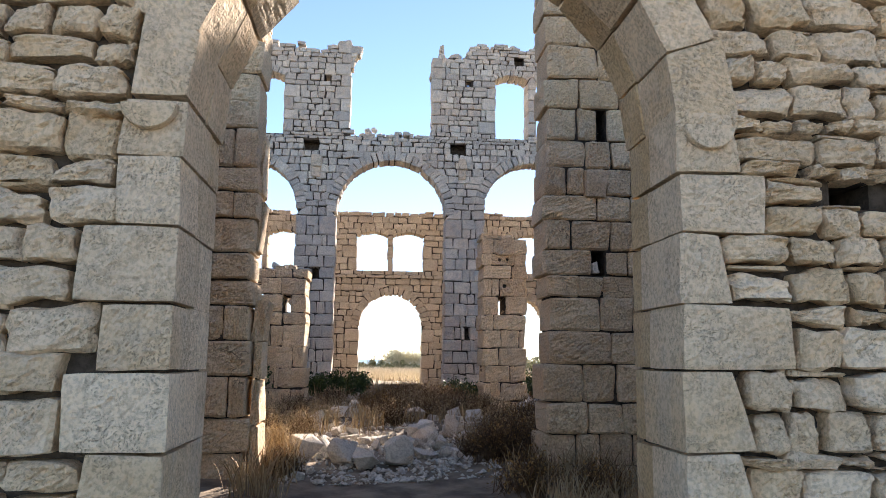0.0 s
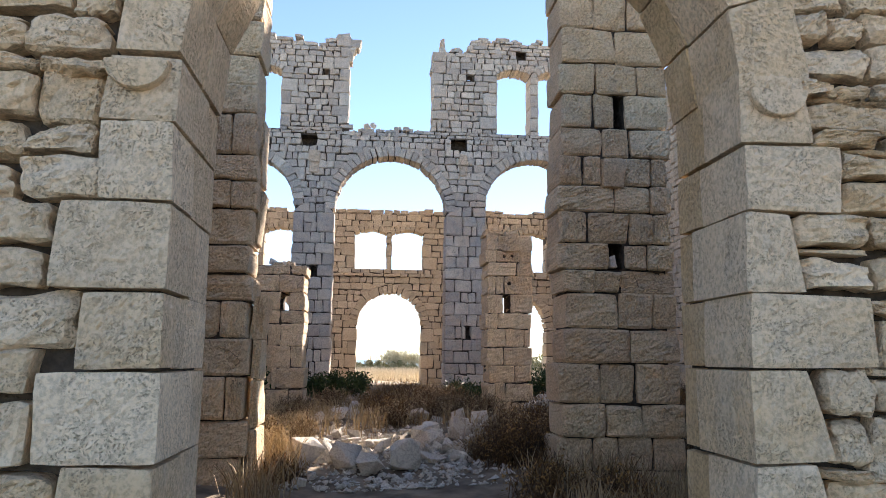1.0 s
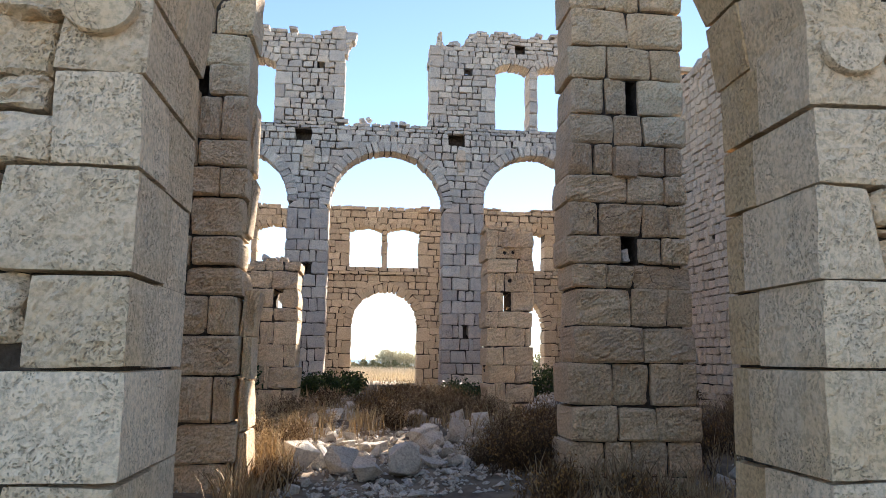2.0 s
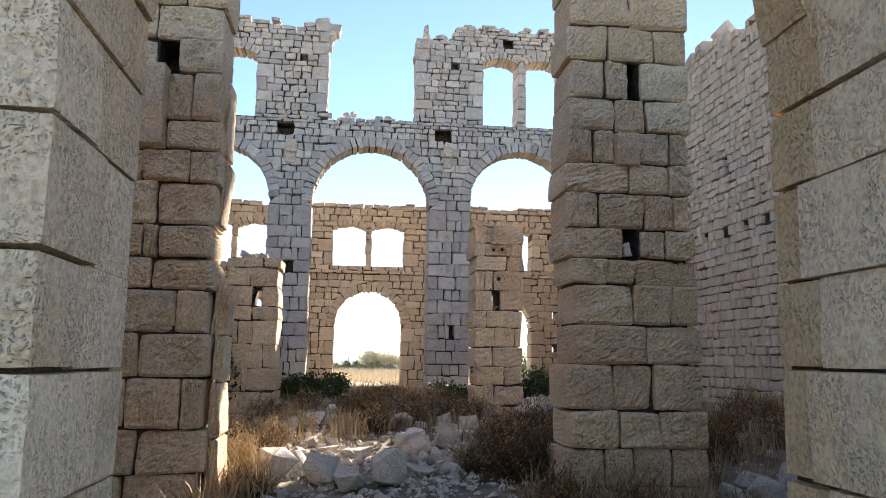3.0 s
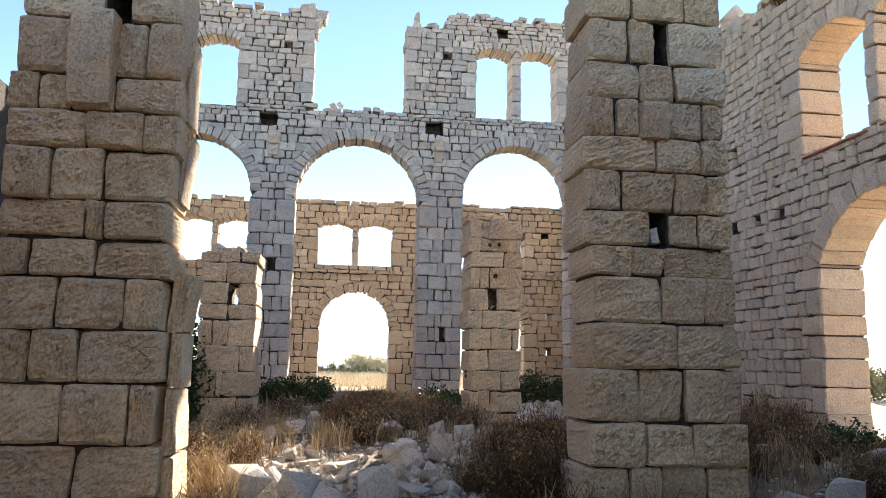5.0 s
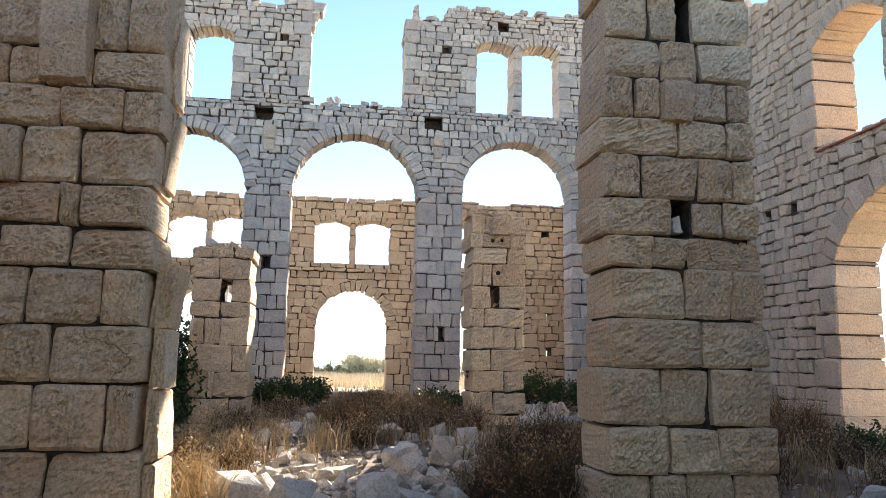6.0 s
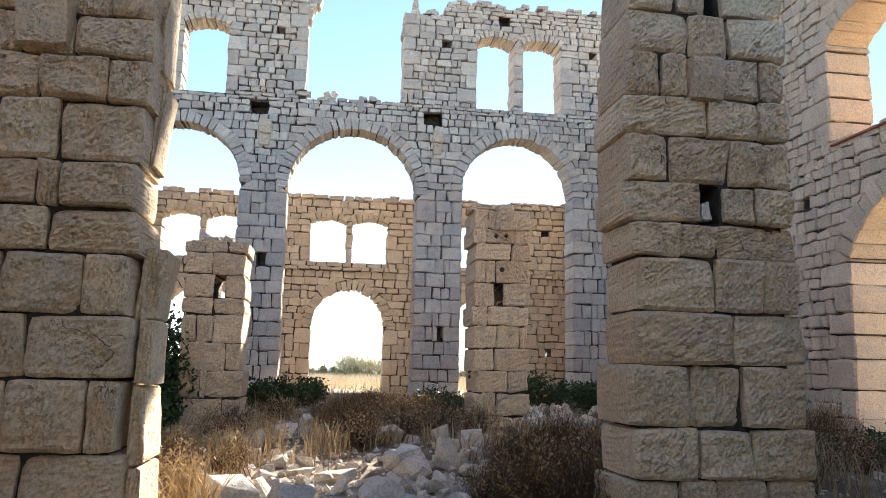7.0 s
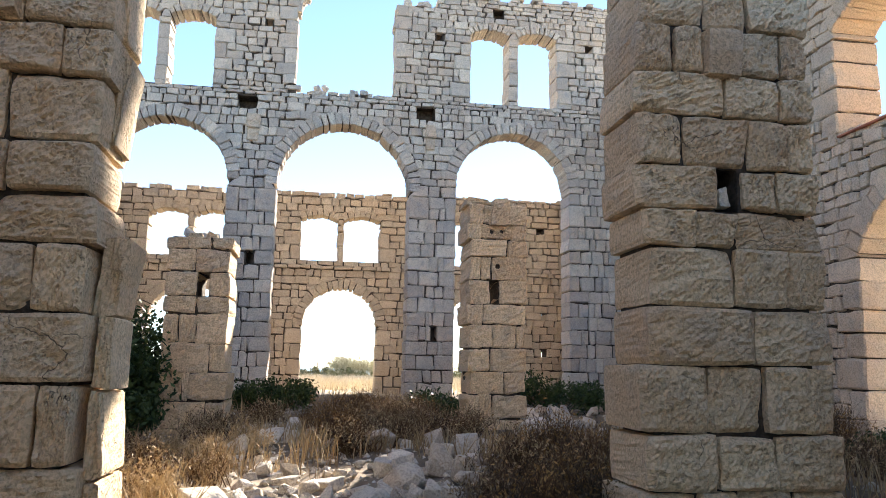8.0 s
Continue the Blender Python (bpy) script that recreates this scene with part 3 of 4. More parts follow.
# ---- free-standing pillars ----
def drilled(v, sockets):
    """Pushes the front of a block inwards where round sockets (u, z, radius) lie."""
    for u, z, r in sockets:
        near = (v[:, 0] - u) ** 2 + (v[:, 2] - z) ** 2 < r * r
        near &= v[:, 1] < 0.08
        v[near, 1] += 0.16
    return v


def pillar(label, place, x0, x1, depth, zs, splits, holes=(), material=M_PILLAR, round_by=0.11, corbel=None, name="stone_pillar", fine=True, ends=None, sockets=()):
    y0 = place[1]
    thing = tagged(empty(name, place), label, "pillar", "pillars of the ruined hall")
    plane = ("y", y0)
    core = Heap()
    for k, (z0, z1) in enumerate(zip(zs[:-1], zs[1:])):
        cut = splits.get(k)
        if cut is None:
            cut = sorted((x0 + (x1 - x0) * np.array([0.33, 0.68] if k % 2 else [0.5]) + rng.normal(0, 0.05, 2 if k % 2 else 1)).tolist())
        d0, d1 = rng.normal(0, 0.018, 2)
        e0, e1 = (ends or {}).get(k, (x0 + d0, x1 + d1))
        at = [e0, *cut, e1]
        c0, c1 = x0 + 0.07, x1 - 0.07
        core_box(core, [(c0, z0), (c1, z0), (c1, z1), (c0, z1)], 0.06, depth - 0.06, holes)
        for i, (a, b) in enumerate(zip(at[:-1], at[1:])):
            if any(abs((a + b) / 2 - h[0]) < h[2] and abs((z0 + z1) / 2 - h[1]) < h[3] for h in holes):
                continue
            st = dict(facets=1, n=22, m=17, rings=4, rough=0.015, bulge=0.014, wobble=0.007, corner=round_by, gap=0.016, side=0.003, hewn=0.007, worn=0.012) if fine else \
                dict(n=10, m=9, rings=4, rough=0.006, bulge=0.005, wobble=0.009, corner=0.08, gap=0.013, hewn=0.008, worn=0.010)
            st["front"] = rng.normal(0, 0.014)
            mine = [h for h in sockets if a < h[0] < b and z0 < h[1] < z1]
            if mine:
                st = dict(st, n=int((b - a) / 0.014), m=int((z1 - z0) / 0.014))
            v, f = block([(a, z0), (b, z0), (b, z1), (a, z1)], depth, **st)
            v = drilled(v, mine)
            mesh_object("stone_block", to_world(v, plane), f, material, thing)
    v, f = core.welded()
    # the core's dark colour includes painted joint shade
    mesh_object("core", to_world(v, plane), f, M_MORTAR_SHADE, thing, "crumbled mortar core, coloured darker for joint shade")
    if corbel:
        cx, cz, w, h, out = corbel
        bm = bmesh.new()
        prof = [(0.03, cz - h / 2), (-out * 0.6, cz - h / 2 + 0.02), (-out, cz), (-out, cz + h / 2 - 0.03), (-out * 0.8, cz + h / 2), (0.03, cz + h / 2)]
        sides = [[bm.verts.new((cx + s * w / 2 + rng.normal(0, 0.008), y0 + d, z + rng.normal(0, 0.008))) for d, z in prof] for s in (-1, -0.3, 0.35, 1)]
        for p0, p1 in zip(sides[:-1], sides[1:]):
            for i in range(len(prof)):
                bm.faces.new((p0[i], p0[(i + 1) % len(prof)], p1[(i + 1) % len(prof)], p1[i]))
        bm.faces.new(sides[0][::-1])
        bm.faces.new(sides[-1])
        part("corbel", bm, M_PILLAR, thing, "broken stone corbel")
    return thing


def broken_slab(thing, quad, y0, depth, material=M_PILLAR):
    """A cracked piece still clinging to a pillar's flank."""
    v, f = block(quad, depth, n=10, m=12, rings=3, hewn=0.008, rough=0.014, bulge=0.004, wobble=0.012, corner=0.12, gap=0.008, side=0.004)
    mesh_object("broken_block", to_world(v, ("y", y0)), f, material, thing)


RP_Z = [-0.3, 0.10, 0.46, 0.82, 1.26, 1.64, 2.04, 2.30, 2.60, 2.96, 3.27, 3.61, 3.95, 4.35, 4.72, 5.15, 5.55, 5.9, 6.3, 6.7]
RP_S = {1: [2.02, 2.3, 2.7], 2: [2.16, 2.58], 3: [2.11, 2.51], 4: [2.46], 5: [2.33, 2.73], 6: [2.06, 2.36], 7: [2.23, 2.41, 2.68], 8: [1.99, 2.47, 2.76], 9: [2.30, 2.73], 10: [1.94, 2.16, 2.41, 2.74],
        11: [2.18, 2.50], 12: [2.08, 2.33, 2.45], 13: [2.10, 2.6]}
RP_E = {1: (1.62, 3.07), 2: (1.66, 3.06), 3: (1.63, 3.03), 4: (1.71, 3.03), 5: (1.72, 3.01), 6: (1.68, 3.01), 7: (1.62, 2.99), 8: (1.66, 2.96), 9: (1.63, 2.97), 10: (1.66, 2.94)}
right_pillar = pillar("thick weathered limestone pillar with a square socket", (2.35, 8.21, 0), 1.68, 2.97, 0.62, RP_Z, RP_S,
       [(2.32, 2.45, 0.085, 0.15, 0.35), (2.39, 4.15, 0.06, 0.2, 0.35)], corbel=(2.285, 3.40, 0.25, 0.34, 0.10), ends=RP_E)
v, f = block([(2.255, 2.335), (2.335, 2.335), (2.315, 2.47), (2.245, 2.46)], 0.12, front=0.03, n=5, m=6, rings=2, rough=0.006, bulge=0.01, wobble=0.008, corner=0.2, gap=0.004)
mesh_object("wedged_stone", to_world(v, ("y", 8.21)), f, M_ROCK, right_pillar, "pale stone wedged in the socket")
LP_Z = [-0.3, 0.25, 0.64, 1.08, 1.47, 1.86, 2.15, 2.45, 2.84, 3.14, 3.43, 3.88, 4.2, 4.55, 4.95, 5.3, 5.7, 6.1, 6.5]
LP_S = {1: [-2.24], 2: [-2.36, -1.90], 3: [-2.62, -2.27], 4: [-2.47, -1.99], 5: [-2.68, -2.21], 6: [-2.31, -2.17], 7: [-2.58, -2.20], 8: [-2.36, -1.93], 9: [-2.73, -2.48, -2.17], 10: [-2.5, -2.19, -1.95], 11: [-2.3, -2.1]}
left_pillar = pillar("thick weathered limestone pillar of large blocks", (-2.28, 8.01, 0), -2.93, -1.69, 0.66, LP_Z, LP_S,
       [(-2.2, 4.04, 0.09, 0.16, 0.4)], corbel=(-2.33, 3.53, 0.30, 0.76, 0.17))
for quad, y0, dp in [([(-1.68, 1.47), (-1.57, 1.47), (-1.51, 1.92), (-1.68, 1.95)], 8.24, 0.42), ([(-1.68, 1.05), (-1.58, 1.05), (-1.57, 1.47), (-1.68, 1.47)], 8.2, 0.45),
                     ([(-1.68, 0.55), (-1.57, 0.55), (-1.58, 1.05), (-1.68, 1.05)], 8.16, 0.5), ([(-1.70, -0.05), (-1.54, -0.05), (-1.56, 0.55), (-1.68, 0.55)], 8.14, 0.55),
                     ([(-1.72, 2.5), (-1.66, 2.52), (-1.62, 3.1), (-1.72, 3.1)], 8.3, 0.36), ([(-1.72, 3.14), (-1.63, 3.15), (-1.65, 3.9), (-1.72, 3.9)], 8.25, 0.36)]:
    broken_slab(left_pillar, quad, y0, dp)
SL_Z = [-0.1, 0.27, 0.67, 1.09, 1.51, 1.95, 2.22, 2.58, 2.93, 3.12]
SL_S = {1: [-2.0], 2: [-2.35, -2.27], 3: [-2.0], 4: [-2.45, -2.2], 5: [-2.22], 6: [-2.23, -2.06], 7: [-2.28], 8: [-2.4, -2.05]}
stump_l = pillar("broken pale limestone pillar stump with a slot", (-2.21, 15.38, 0), -2.70, -1.74, 1.0, SL_Z, SL_S, [(-2.145, 2.40, 0.085, 0.18)], name="pillar_stump", fine=False, material=M_PILLAR)
SR_Z = [0.0, 0.46, 0.83, 1.18, 1.54, 1.91, 2.24, 2.62, 3.0, 3.28, 3.53, 3.85]
SR_S = {1: [2.1, 2.3], 2: [2.5], 3: [2.28], 4: [2.32, 2.7], 5: [2.16], 6: [2.27, 2.42], 7: [2.12, 2.3], 8: [2.55], 9: [2.12, 2.6], 10: [2.15, 2.45]}
stump_r = pillar("broken limestone pillar stump with sockets near the top", (2.32, 15.38, 0), 1.92, 2.86, 0.85, SR_Z, SR_S, [(2.345, 2.43, 0.075, 0.19)], name="pillar_stump", fine=False, sockets=[(2.29, 3.41, 0.035), (2.46, 3.42, 0.035), (2.40, 2.85, 0.04)])

for thing, quad, y0, dp in [(stump_l, [(-2.45, 3.11), (-2.2, 3.11), (-2.24, 3.22), (-2.4, 3.2)], 15.5, 0.3), (stump_l, [(-2.2, 3.11), (-1.95, 3.11), (-2.0, 3.18), (-2.15, 3.24)], 15.55, 0.3),
                            (stump_r, [(1.84, 3.84), (2.3, 3.84), (2.25, 3.94), (1.9, 3.97)], 15.42, 0.5), (stump_r, [(2.3, 3.84), (2.62, 3.84), (2.55, 4.0), (2.33, 3.98)], 15.4, 0.45), (stump_r, [(2.25, 3.5), (2.6, 3.5), (2.57, 3.86), (2.3, 3.86)], 15.3, 0.3)]:
    broken_slab(thing, quad, y0, dp)
# ---- arcade of tall arches with windows above ----
MIDF = dict(worn=0.010, n=5, m=3, rings=1, rough=0.010, bulge=0.016, wobble=0.012, corner=0.25, gap=0.012)
PIERF = dict(worn=0.014, n=6, m=5, rings=3, rough=0.008, bulge=0.010, wobble=0.010, corner=0.1, gap=0.013, side=0.008)


def arcade_top(u):
    j = 0.05 * math.sin(7 * u) + 0.09 * math.sin(37 * u + 1)
    if -1.27 < u < 1.32:
        return 8.36 + j * 1.2
    if u < -1.27:
        return 11.25 + j + (-0.25 if -2.75 < u < -2.2 else 0)
    if u < 1.75:
        return 10.85 + j * 0.5
    return (11.0 if u < 2.5 else 11.42) + j


A_HOLES = [(-2.0, 10.07, 0.11, 0.13), (2.52, 10.14, 0.11, 0.13), (6.75, 10.1, 0.1, 0.12), (-2.45, 7.90, 0.24, 0.17, 0.45), (2.18, 7.96, 0.24, 0.19, 0.45), (4.15, 10.95, 0.15, 0.1, 0.3), (-2.2, 3.9, 0.1, 0.2, 0.4), (2.57, 4.25, 0.1, 0.2, 0.4), (2.53, 2.1, 0.1, 0.15, 0.4)]
arches = [Opening(-4.37, 1.52, -1, 5.86, None, 0.34, 27), Opening(0.09, 1.69, -1, 5.78, None, 0.34, 31), Opening(4.58, 1.54, -1, 5.97, None, 0.34, 27)]
gap = Opening(0.025, 1.295, 8.5, 30, 0.01, 0.2, 2)
lights = [Opening(-5.3, 0.53, 8.25, 10.1, 0.16, 0.24, 9), Opening(-3.92, 0.56, 8.25, 10.1, 0.16, 0.24, 9), Opening(3.91, 0.52, 8.35, 10.28, 0.16, 0.24, 9), Opening(5.25, 0.54, 8.35, 10.28, 0.16, 0.24, 9)]
zs = [-0.3, 0.1, 0.5, 0.85, 1.18, 1.55, 1.9, 2.28, 2.62, 3.0, 3.32, 3.7, 4.05, 4.4, 4.72, 5.05, 5.35, 5.65, 5.95] + courses(5.95, 8.22, 0.15, 0.25)[1:] + [8.32, 8.46] + courses(8.46, 10.8, 0.14, 0.25)[1:] + [10.95, 11.08, 11.2, 11.31, 11.4, 11.5]
arcade = masonry("wall_arcade", ("y", 22.94), -7.4, 7.64, zs, arches + lights + [gap], 0.72, M_ARCADE, (0.17, 0.38), arcade_top, A_HOLES,
        pick=lambda u, z: abs(u - 0.1) + (0 if z > 5 else 0.5), label="grey weathered limestone arcade with broken top and empty windows", style=MIDF, ring_style=dict(PIERF, rings=2, gap=0.014), quoin=(0.3, 0.3, 0.5))
# ---- back wall with doorways and paired windows ----
FARF = dict(worn=0.009, n=5, m=3, rings=1, rough=0.010, bulge=0.015, wobble=0.012, corner=0.25, gap=0.011)
far_doors = [Opening(-4.4, 1.16, -1, 2.5, None, 0.33, 21), Opening(0.25, 1.16, -1, 2.5, None, 0.33, 23), Opening(4.9, 1.16, -1, 2.5, None, 0.33, 21)]
far_lights = [Opening(c + s * 0.68, 0.57, 4.55, 5.86, 0.15, 0.26, 7) for c in (-4.47, 0.18, 4.83) for s in (-1, 1)]
masonry("wall_north", ("y", 28.0), -7.5, 7.64, [-0.3, 0.0, 0.3, 0.62, 0.95, 1.22] + courses(1.22, 4.27, 0.16, 0.27)[1:] + [4.4] + courses(4.4, 6.62, 0.15, 0.25)[1:] + [6.78, 6.86, 6.94], far_doors + far_lights, 0.62, M_FAR, (0.22, 0.5),
        lambda u: 6.78 + 0.012 * u + 0.04 * math.sin(31 * u) + 0.04 * math.sin(77 * u), [(6.93, 1.7, 0.09, 0.14), (6.93, 2.92, 0.09, 0.16), (6.83, 5.84, 0.13, 0.11, 0.4)],
        pick=lambda u, z: abs(u - 0.25), label="tan limestone wall with an arched doorway and paired windows", style=FARF, ring_style=dict(FARF, n=4, m=4, gap=0.012), quoin=(0.36, 0.3, 0.52), ledge=(4.27, 4.4, 0.11))

# ---- east wall ----
side_ops = [Opening(12.2, 1.62, -1, 3.05, 1.0, 0.38, 17), Opening(13.27, 0.83, 4.95, 6.75, 0.35, 0.3, 8), Opening(11.32, 0.83, 4.95, 6.75, 0.35, 0.3, 8), Opening(26.5, 0.6, 4.75, 6.2, 0.15, 0.25, 6)]
east = masonry("wall_east", ("x", 7.65), 3.95, 28.6, courses(-0.3, 9.3, 0.14, 0.24), side_ops, 0.8, M_SIDE, (0.17, 0.36),
        lambda u: np.interp(u, [4, 10, 14, 17.8, 20, 24, 24.5, 29], [7.6, 7.7, 8.1, 8.75, 8.8, 8.6, 7.1, 6.9]) + 0.12 * math.sin(3 * u) + 0.1 * math.sin(8 * u),
        [(14.9, 4.2, 0.13, 0.12, 0.4), (15.7, 4.15, 0.13, 0.12, 0.4), (16.6, 4.1, 0.13, 0.12, 0.4), (16.4, 5.6, 0.1, 0.16, 0.4), (17.5, 4.1, 0.12, 0.12, 0.4)],
        pick=lambda u, z: abs(u - 15.5), label="pinkish tan limestone rubble wall with a wide arch and windows", style=FARF, ring_style=dict(PIERF, gap=0.018), quoin=(0.34, 0.42, 0.7))
masonry("wall_west", ("x", -8.2), 3.95, 28.6, courses(-0.3, 7.0, 0.3, 0.45), [], 0.7, M_SIDE, (0.5, 0.9), None, (),
        limit=0, label="tan limestone rubble wall", style=dict(FARF, n=3, m=3))

# broken stones at the tower corners, and the tiled sill of the east windows
for quad in [[(-1.42, 10.78), (-1.12, 10.8), (-1.05, 11.0), (-1.42, 11.0)], [(-1.5, 11.0), (-1.02, 11.0), (-0.93, 11.22), (-1.45, 11.24)], [(-1.75, 11.2), (-1.25, 11.22), (-1.3, 11.4), (-1.7, 11.42)], [(-1.4, 10.5), (-1.16, 10.5), (-1.13, 10.78), (-1.4, 10.78)],
             [(1.22, 10.3), (1.5, 10.3), (1.5, 10.62), (1.25, 10.6)], [(1.3, 10.62), (1.72, 10.62), (1.75, 10.9), (1.36, 10.86)], [(1.5, 10.9), (1.74, 10.9), (1.72, 11.1), (1.52, 11.1)], [(1.56, 11.1), (1.7, 11.1), (1.69, 11.4), (1.57, 11.38)], [(1.9, 10.95), (2.25, 10.95), (2.2, 11.14), (1.95, 11.1)]]:
    v, f = block(quad, 0.5, n=6, m=6, rings=3, rough=0.02, bulge=0.01, wobble=0.025, corner=0.25, gap=0.008, front=0.02)
    mesh_object("broken_block", to_world(v, ("y", 22.94)), f, M_ARCADE, arcade)
for quad, out in [([(-2.42, 6.86), (-2.12, 6.86), (-2.12, 7.20), (-2.42, 7.20)], -0.06), ([(-2.44, 7.20), (-2.10, 7.20), (-2.10, 7.56), (-2.44, 7.56)], -0.10),
                  ([(2.18, 6.92), (2.46, 6.92), (2.46, 7.24), (2.18, 7.24)], -0.06), ([(2.16, 7.24), (2.47, 7.24), (2.44, 7.60), (2.2, 7.62)], -0.10)]:
    v, f = block(quad, 0.2, n=8, m=8, rings=2, rough=0.012, bulge=0.01, wobble=0.012, corner=0.15, gap=0.012, front=out, worn=0.015)
    mesh_object("springer_stub", to_world(v, ("y", 22.94)), f, M_SIDE, arcade, "ochre stone stub of a broken vault")
v, f = block([(0.10, 7.93), (0.31, 7.93), (0.29, 8.40), (0.13, 8.44)], 0.3, n=6, m=8, rings=2, rough=0.01, bulge=0.01, wobble=0.012, corner=0.3, gap=0.01, front=-0.05, worn=0.015)
mesh_object("upright_stone", to_world(v, ("y", 22.94)), f, M_ARCADE, arcade)
for uc in (13.27, 11.32):
    bm = bmesh.new()
    bmesh.ops.create_cube(bm, size=1.0)
    bmesh.ops.scale(bm, verts=bm.verts, vec=(0.9, 1.66, 0.035))
    bmesh.ops.translate(bm, verts=bm.verts, vec=(8.04, uc, 4.965))
    bmesh.ops.bevel(bm, geom=list(bm.edges), offset=0.008, segments=1, affect="EDGES")
    part("window_sill", bm, M_TILE, east, "red clay tile sill")


# ---- fallen stones ----
def hull_rock(size, flat=0.7, points=15, chips=2):
    """An angular block: the hull of points near the faces of a box, with its edges broken."""
    bm = bmesh.new()
    for _ in range(points):
        p = rng.uniform(-1, 1, 3)
        k = rng.integers(0, 3)
        p[k] = np.sign(p[k]) * rng.uniform(0.75, 1.0)
        bm.verts.new((p[0] * size, p[1] * size * rng.uniform(0.7, 1), p[2] * size * flat))
    res = bmesh.ops.convex_hull(bm, input=bm.verts)
    loose = [v for v in bm.verts if not v.link_faces]
    bmesh.ops.delete(bm, geom=loose, context="VERTS")
    bmesh.ops.bevel(bm, geom=list(bm.edges), offset=size * 0.045, segments=1, affect="EDGES", clamp_overlap=True)
    return bm


def fallen_stone(x, y, size, flat=0.7, sink=0.18, label="angular pale limestone block fallen on the ground", z=None, name="fallen_stone", group="fallen stones"):
    bm = hull_rock(size, flat)
    turn = Euler((rng.normal(0, 0.25), rng.normal(0, 0.25), rng.uniform(0, 6.28))).to_matrix()
    bmesh.ops.rotate(bm, verts=bm.verts, matrix=turn)
    lo = min(v.co.z for v in bm.verts)
    hi = max(v.co.z for v in bm.verts)
    base = (float(ground_height(np.array(x), np.array(y))) - sink * (hi - lo)) if z is None else z
    bmesh.ops.translate(bm, verts=bm.verts, vec=(x, y, base - lo))
    v = [tuple(p.co) for p in bm.verts]
    bm.verts.index_update()
    f = [[p.index for p in q.verts] for q in bm.faces]
    bm.free()
    ob = mesh_object(name, v, f, M_ROCK)
    return tagged(ob, label, "stone", group)


def scatter(x0, x1, y0, y1, count, s0, s1, label="angular pale limestone block fallen on the ground"):
    placed = []
    for _ in range(count * 6):
        if len(placed) >= count:
            break
        x, y = rng.uniform(x0, x1), rng.uniform(y0, y1)
        s = s0 + (s1 - s0) * rng.random() ** 2
        if any((x - a) ** 2 + (y - b) ** 2 < (0.75 * (s + c)) ** 2 for a, b, c in placed):
            continue
        placed.append((x, y, s))
        fallen_stone(x, y, s, rng.uniform(0.5, 0.85), label=label)


# the large blocks: place, half width, height to width
FRONT_ROW = [(-1.14, 9.23, 0.18, 0.89), (-0.95, 9.44, 0.12, 1.3), (-0.66, 9.12, 0.18, 0.86), (-0.37, 8.96, 0.16, 0.69), (0.02, 9.21, 0.20, 0.86), (0.29, 10.14, 0.10, 1.08), (0.34, 9.61, 0.21, 0.33), (0.80, 10.37, 0.13, 0.86)]
PATH_STONES = [(-1.26, 12.8, 0.13, 0.96), (-0.91, 13.57, 0.16, 0.6), (-0.71, 14.07, 0.13, 0.57), (-0.68, 14.99, 0.11, 1.3), (-0.94, 12.01, 0.12, 0.67), (-0.63, 11.87, 0.12, 0.54), (-0.65, 11.34, 0.12, 0.46),
               (-0.44, 11.07, 0.10, 0.7), (-0.25, 11.37, 0.14, 0.45), (-0.27, 10.55, 0.08, 1.0), (0.09, 10.61, 0.14, 0.69), (0.28, 10.45, 0.12, 0.7), (0.40, 13.61, 0.19, 0.78), (0.51, 12.0, 0.14, 0.82),
               (0.47, 11.11, 0.17, 0.83), (0.94, 11.79, 0.15, 1.2), (1.23, 13.91, 0.14, 0.83), (1.41, 12.82, 0.16, 0.94), (1.06, 11.26, 0.11, 1.3), (0.70, 10.48, 0.12, 0.85)]
EAST_STONES = [(0.53, 10.61, 0.07, 0.88), (2.98, 16.73, 0.28, 0.37), (2.66, 14.2, 0.21, 1.02), (3.2, 14.98, 0.16, 1.3), (4.05, 17.0, 0.17, 1.22), (3.63, 15.52, 0.14, 0.69), (4.42, 18.82, 0.13, 0.84), (4.24, 19.19, 0.13, 0.63),
               (4.18, 20.03, 0.11, 0.89), (2.13, 12.79, 0.11, 0.72), (4.53, 17.22, 0.13, 0.67), (-0.72, 18.11, 0.22, 0.29), (-0.05, 18.53, 0.23, 0.29), (1.87, 13.51, 0.15, 0.52), (-1.36, 14.79, 0.13, 0.38),
               (6.0, 10.6, 0.26, 0.5), (4.2, 8.6, 0.22, 0.7), (3.7, 8.3, 0.18, 0.7)]
for x, y, size, fl in FRONT_ROW:
    fallen_stone(x, y, size * 1.1, fl, 0.12, "large pale limestone block lying among rubble")
for x, y, size, fl in PATH_STONES:
    fallen_stone(x, y, size * 1.1, fl, 0.12, "angular white limestone block on dry soil")
for x, y, size, fl in EAST_STONES:
    fallen_stone(x, y, size * 1.1, fl, 0.12, "grey-white limestone block half sunk among rubble")
scatter(-1.6, 0.9, 8.2, 10.4, 40, 0.03, 0.10)
scatter(-1.5, 0.7, 10.2, 12.6, 70, 0.025, 0.10, "sunlit white limestone rubble stone on dry soil")
scatter(0.3, 1.7, 9.4, 13.0, 34, 0.04, 0.15)
scatter(-1.8, 2.2, 13.4, 20, 34, 0.05, 0.16)
scatter(2.6, 5.2, 13.4, 19.5, 50, 0.06, 0.22)
scatter(3.0, 6.9, 7.5, 12.5, 30, 0.06, 0.2)


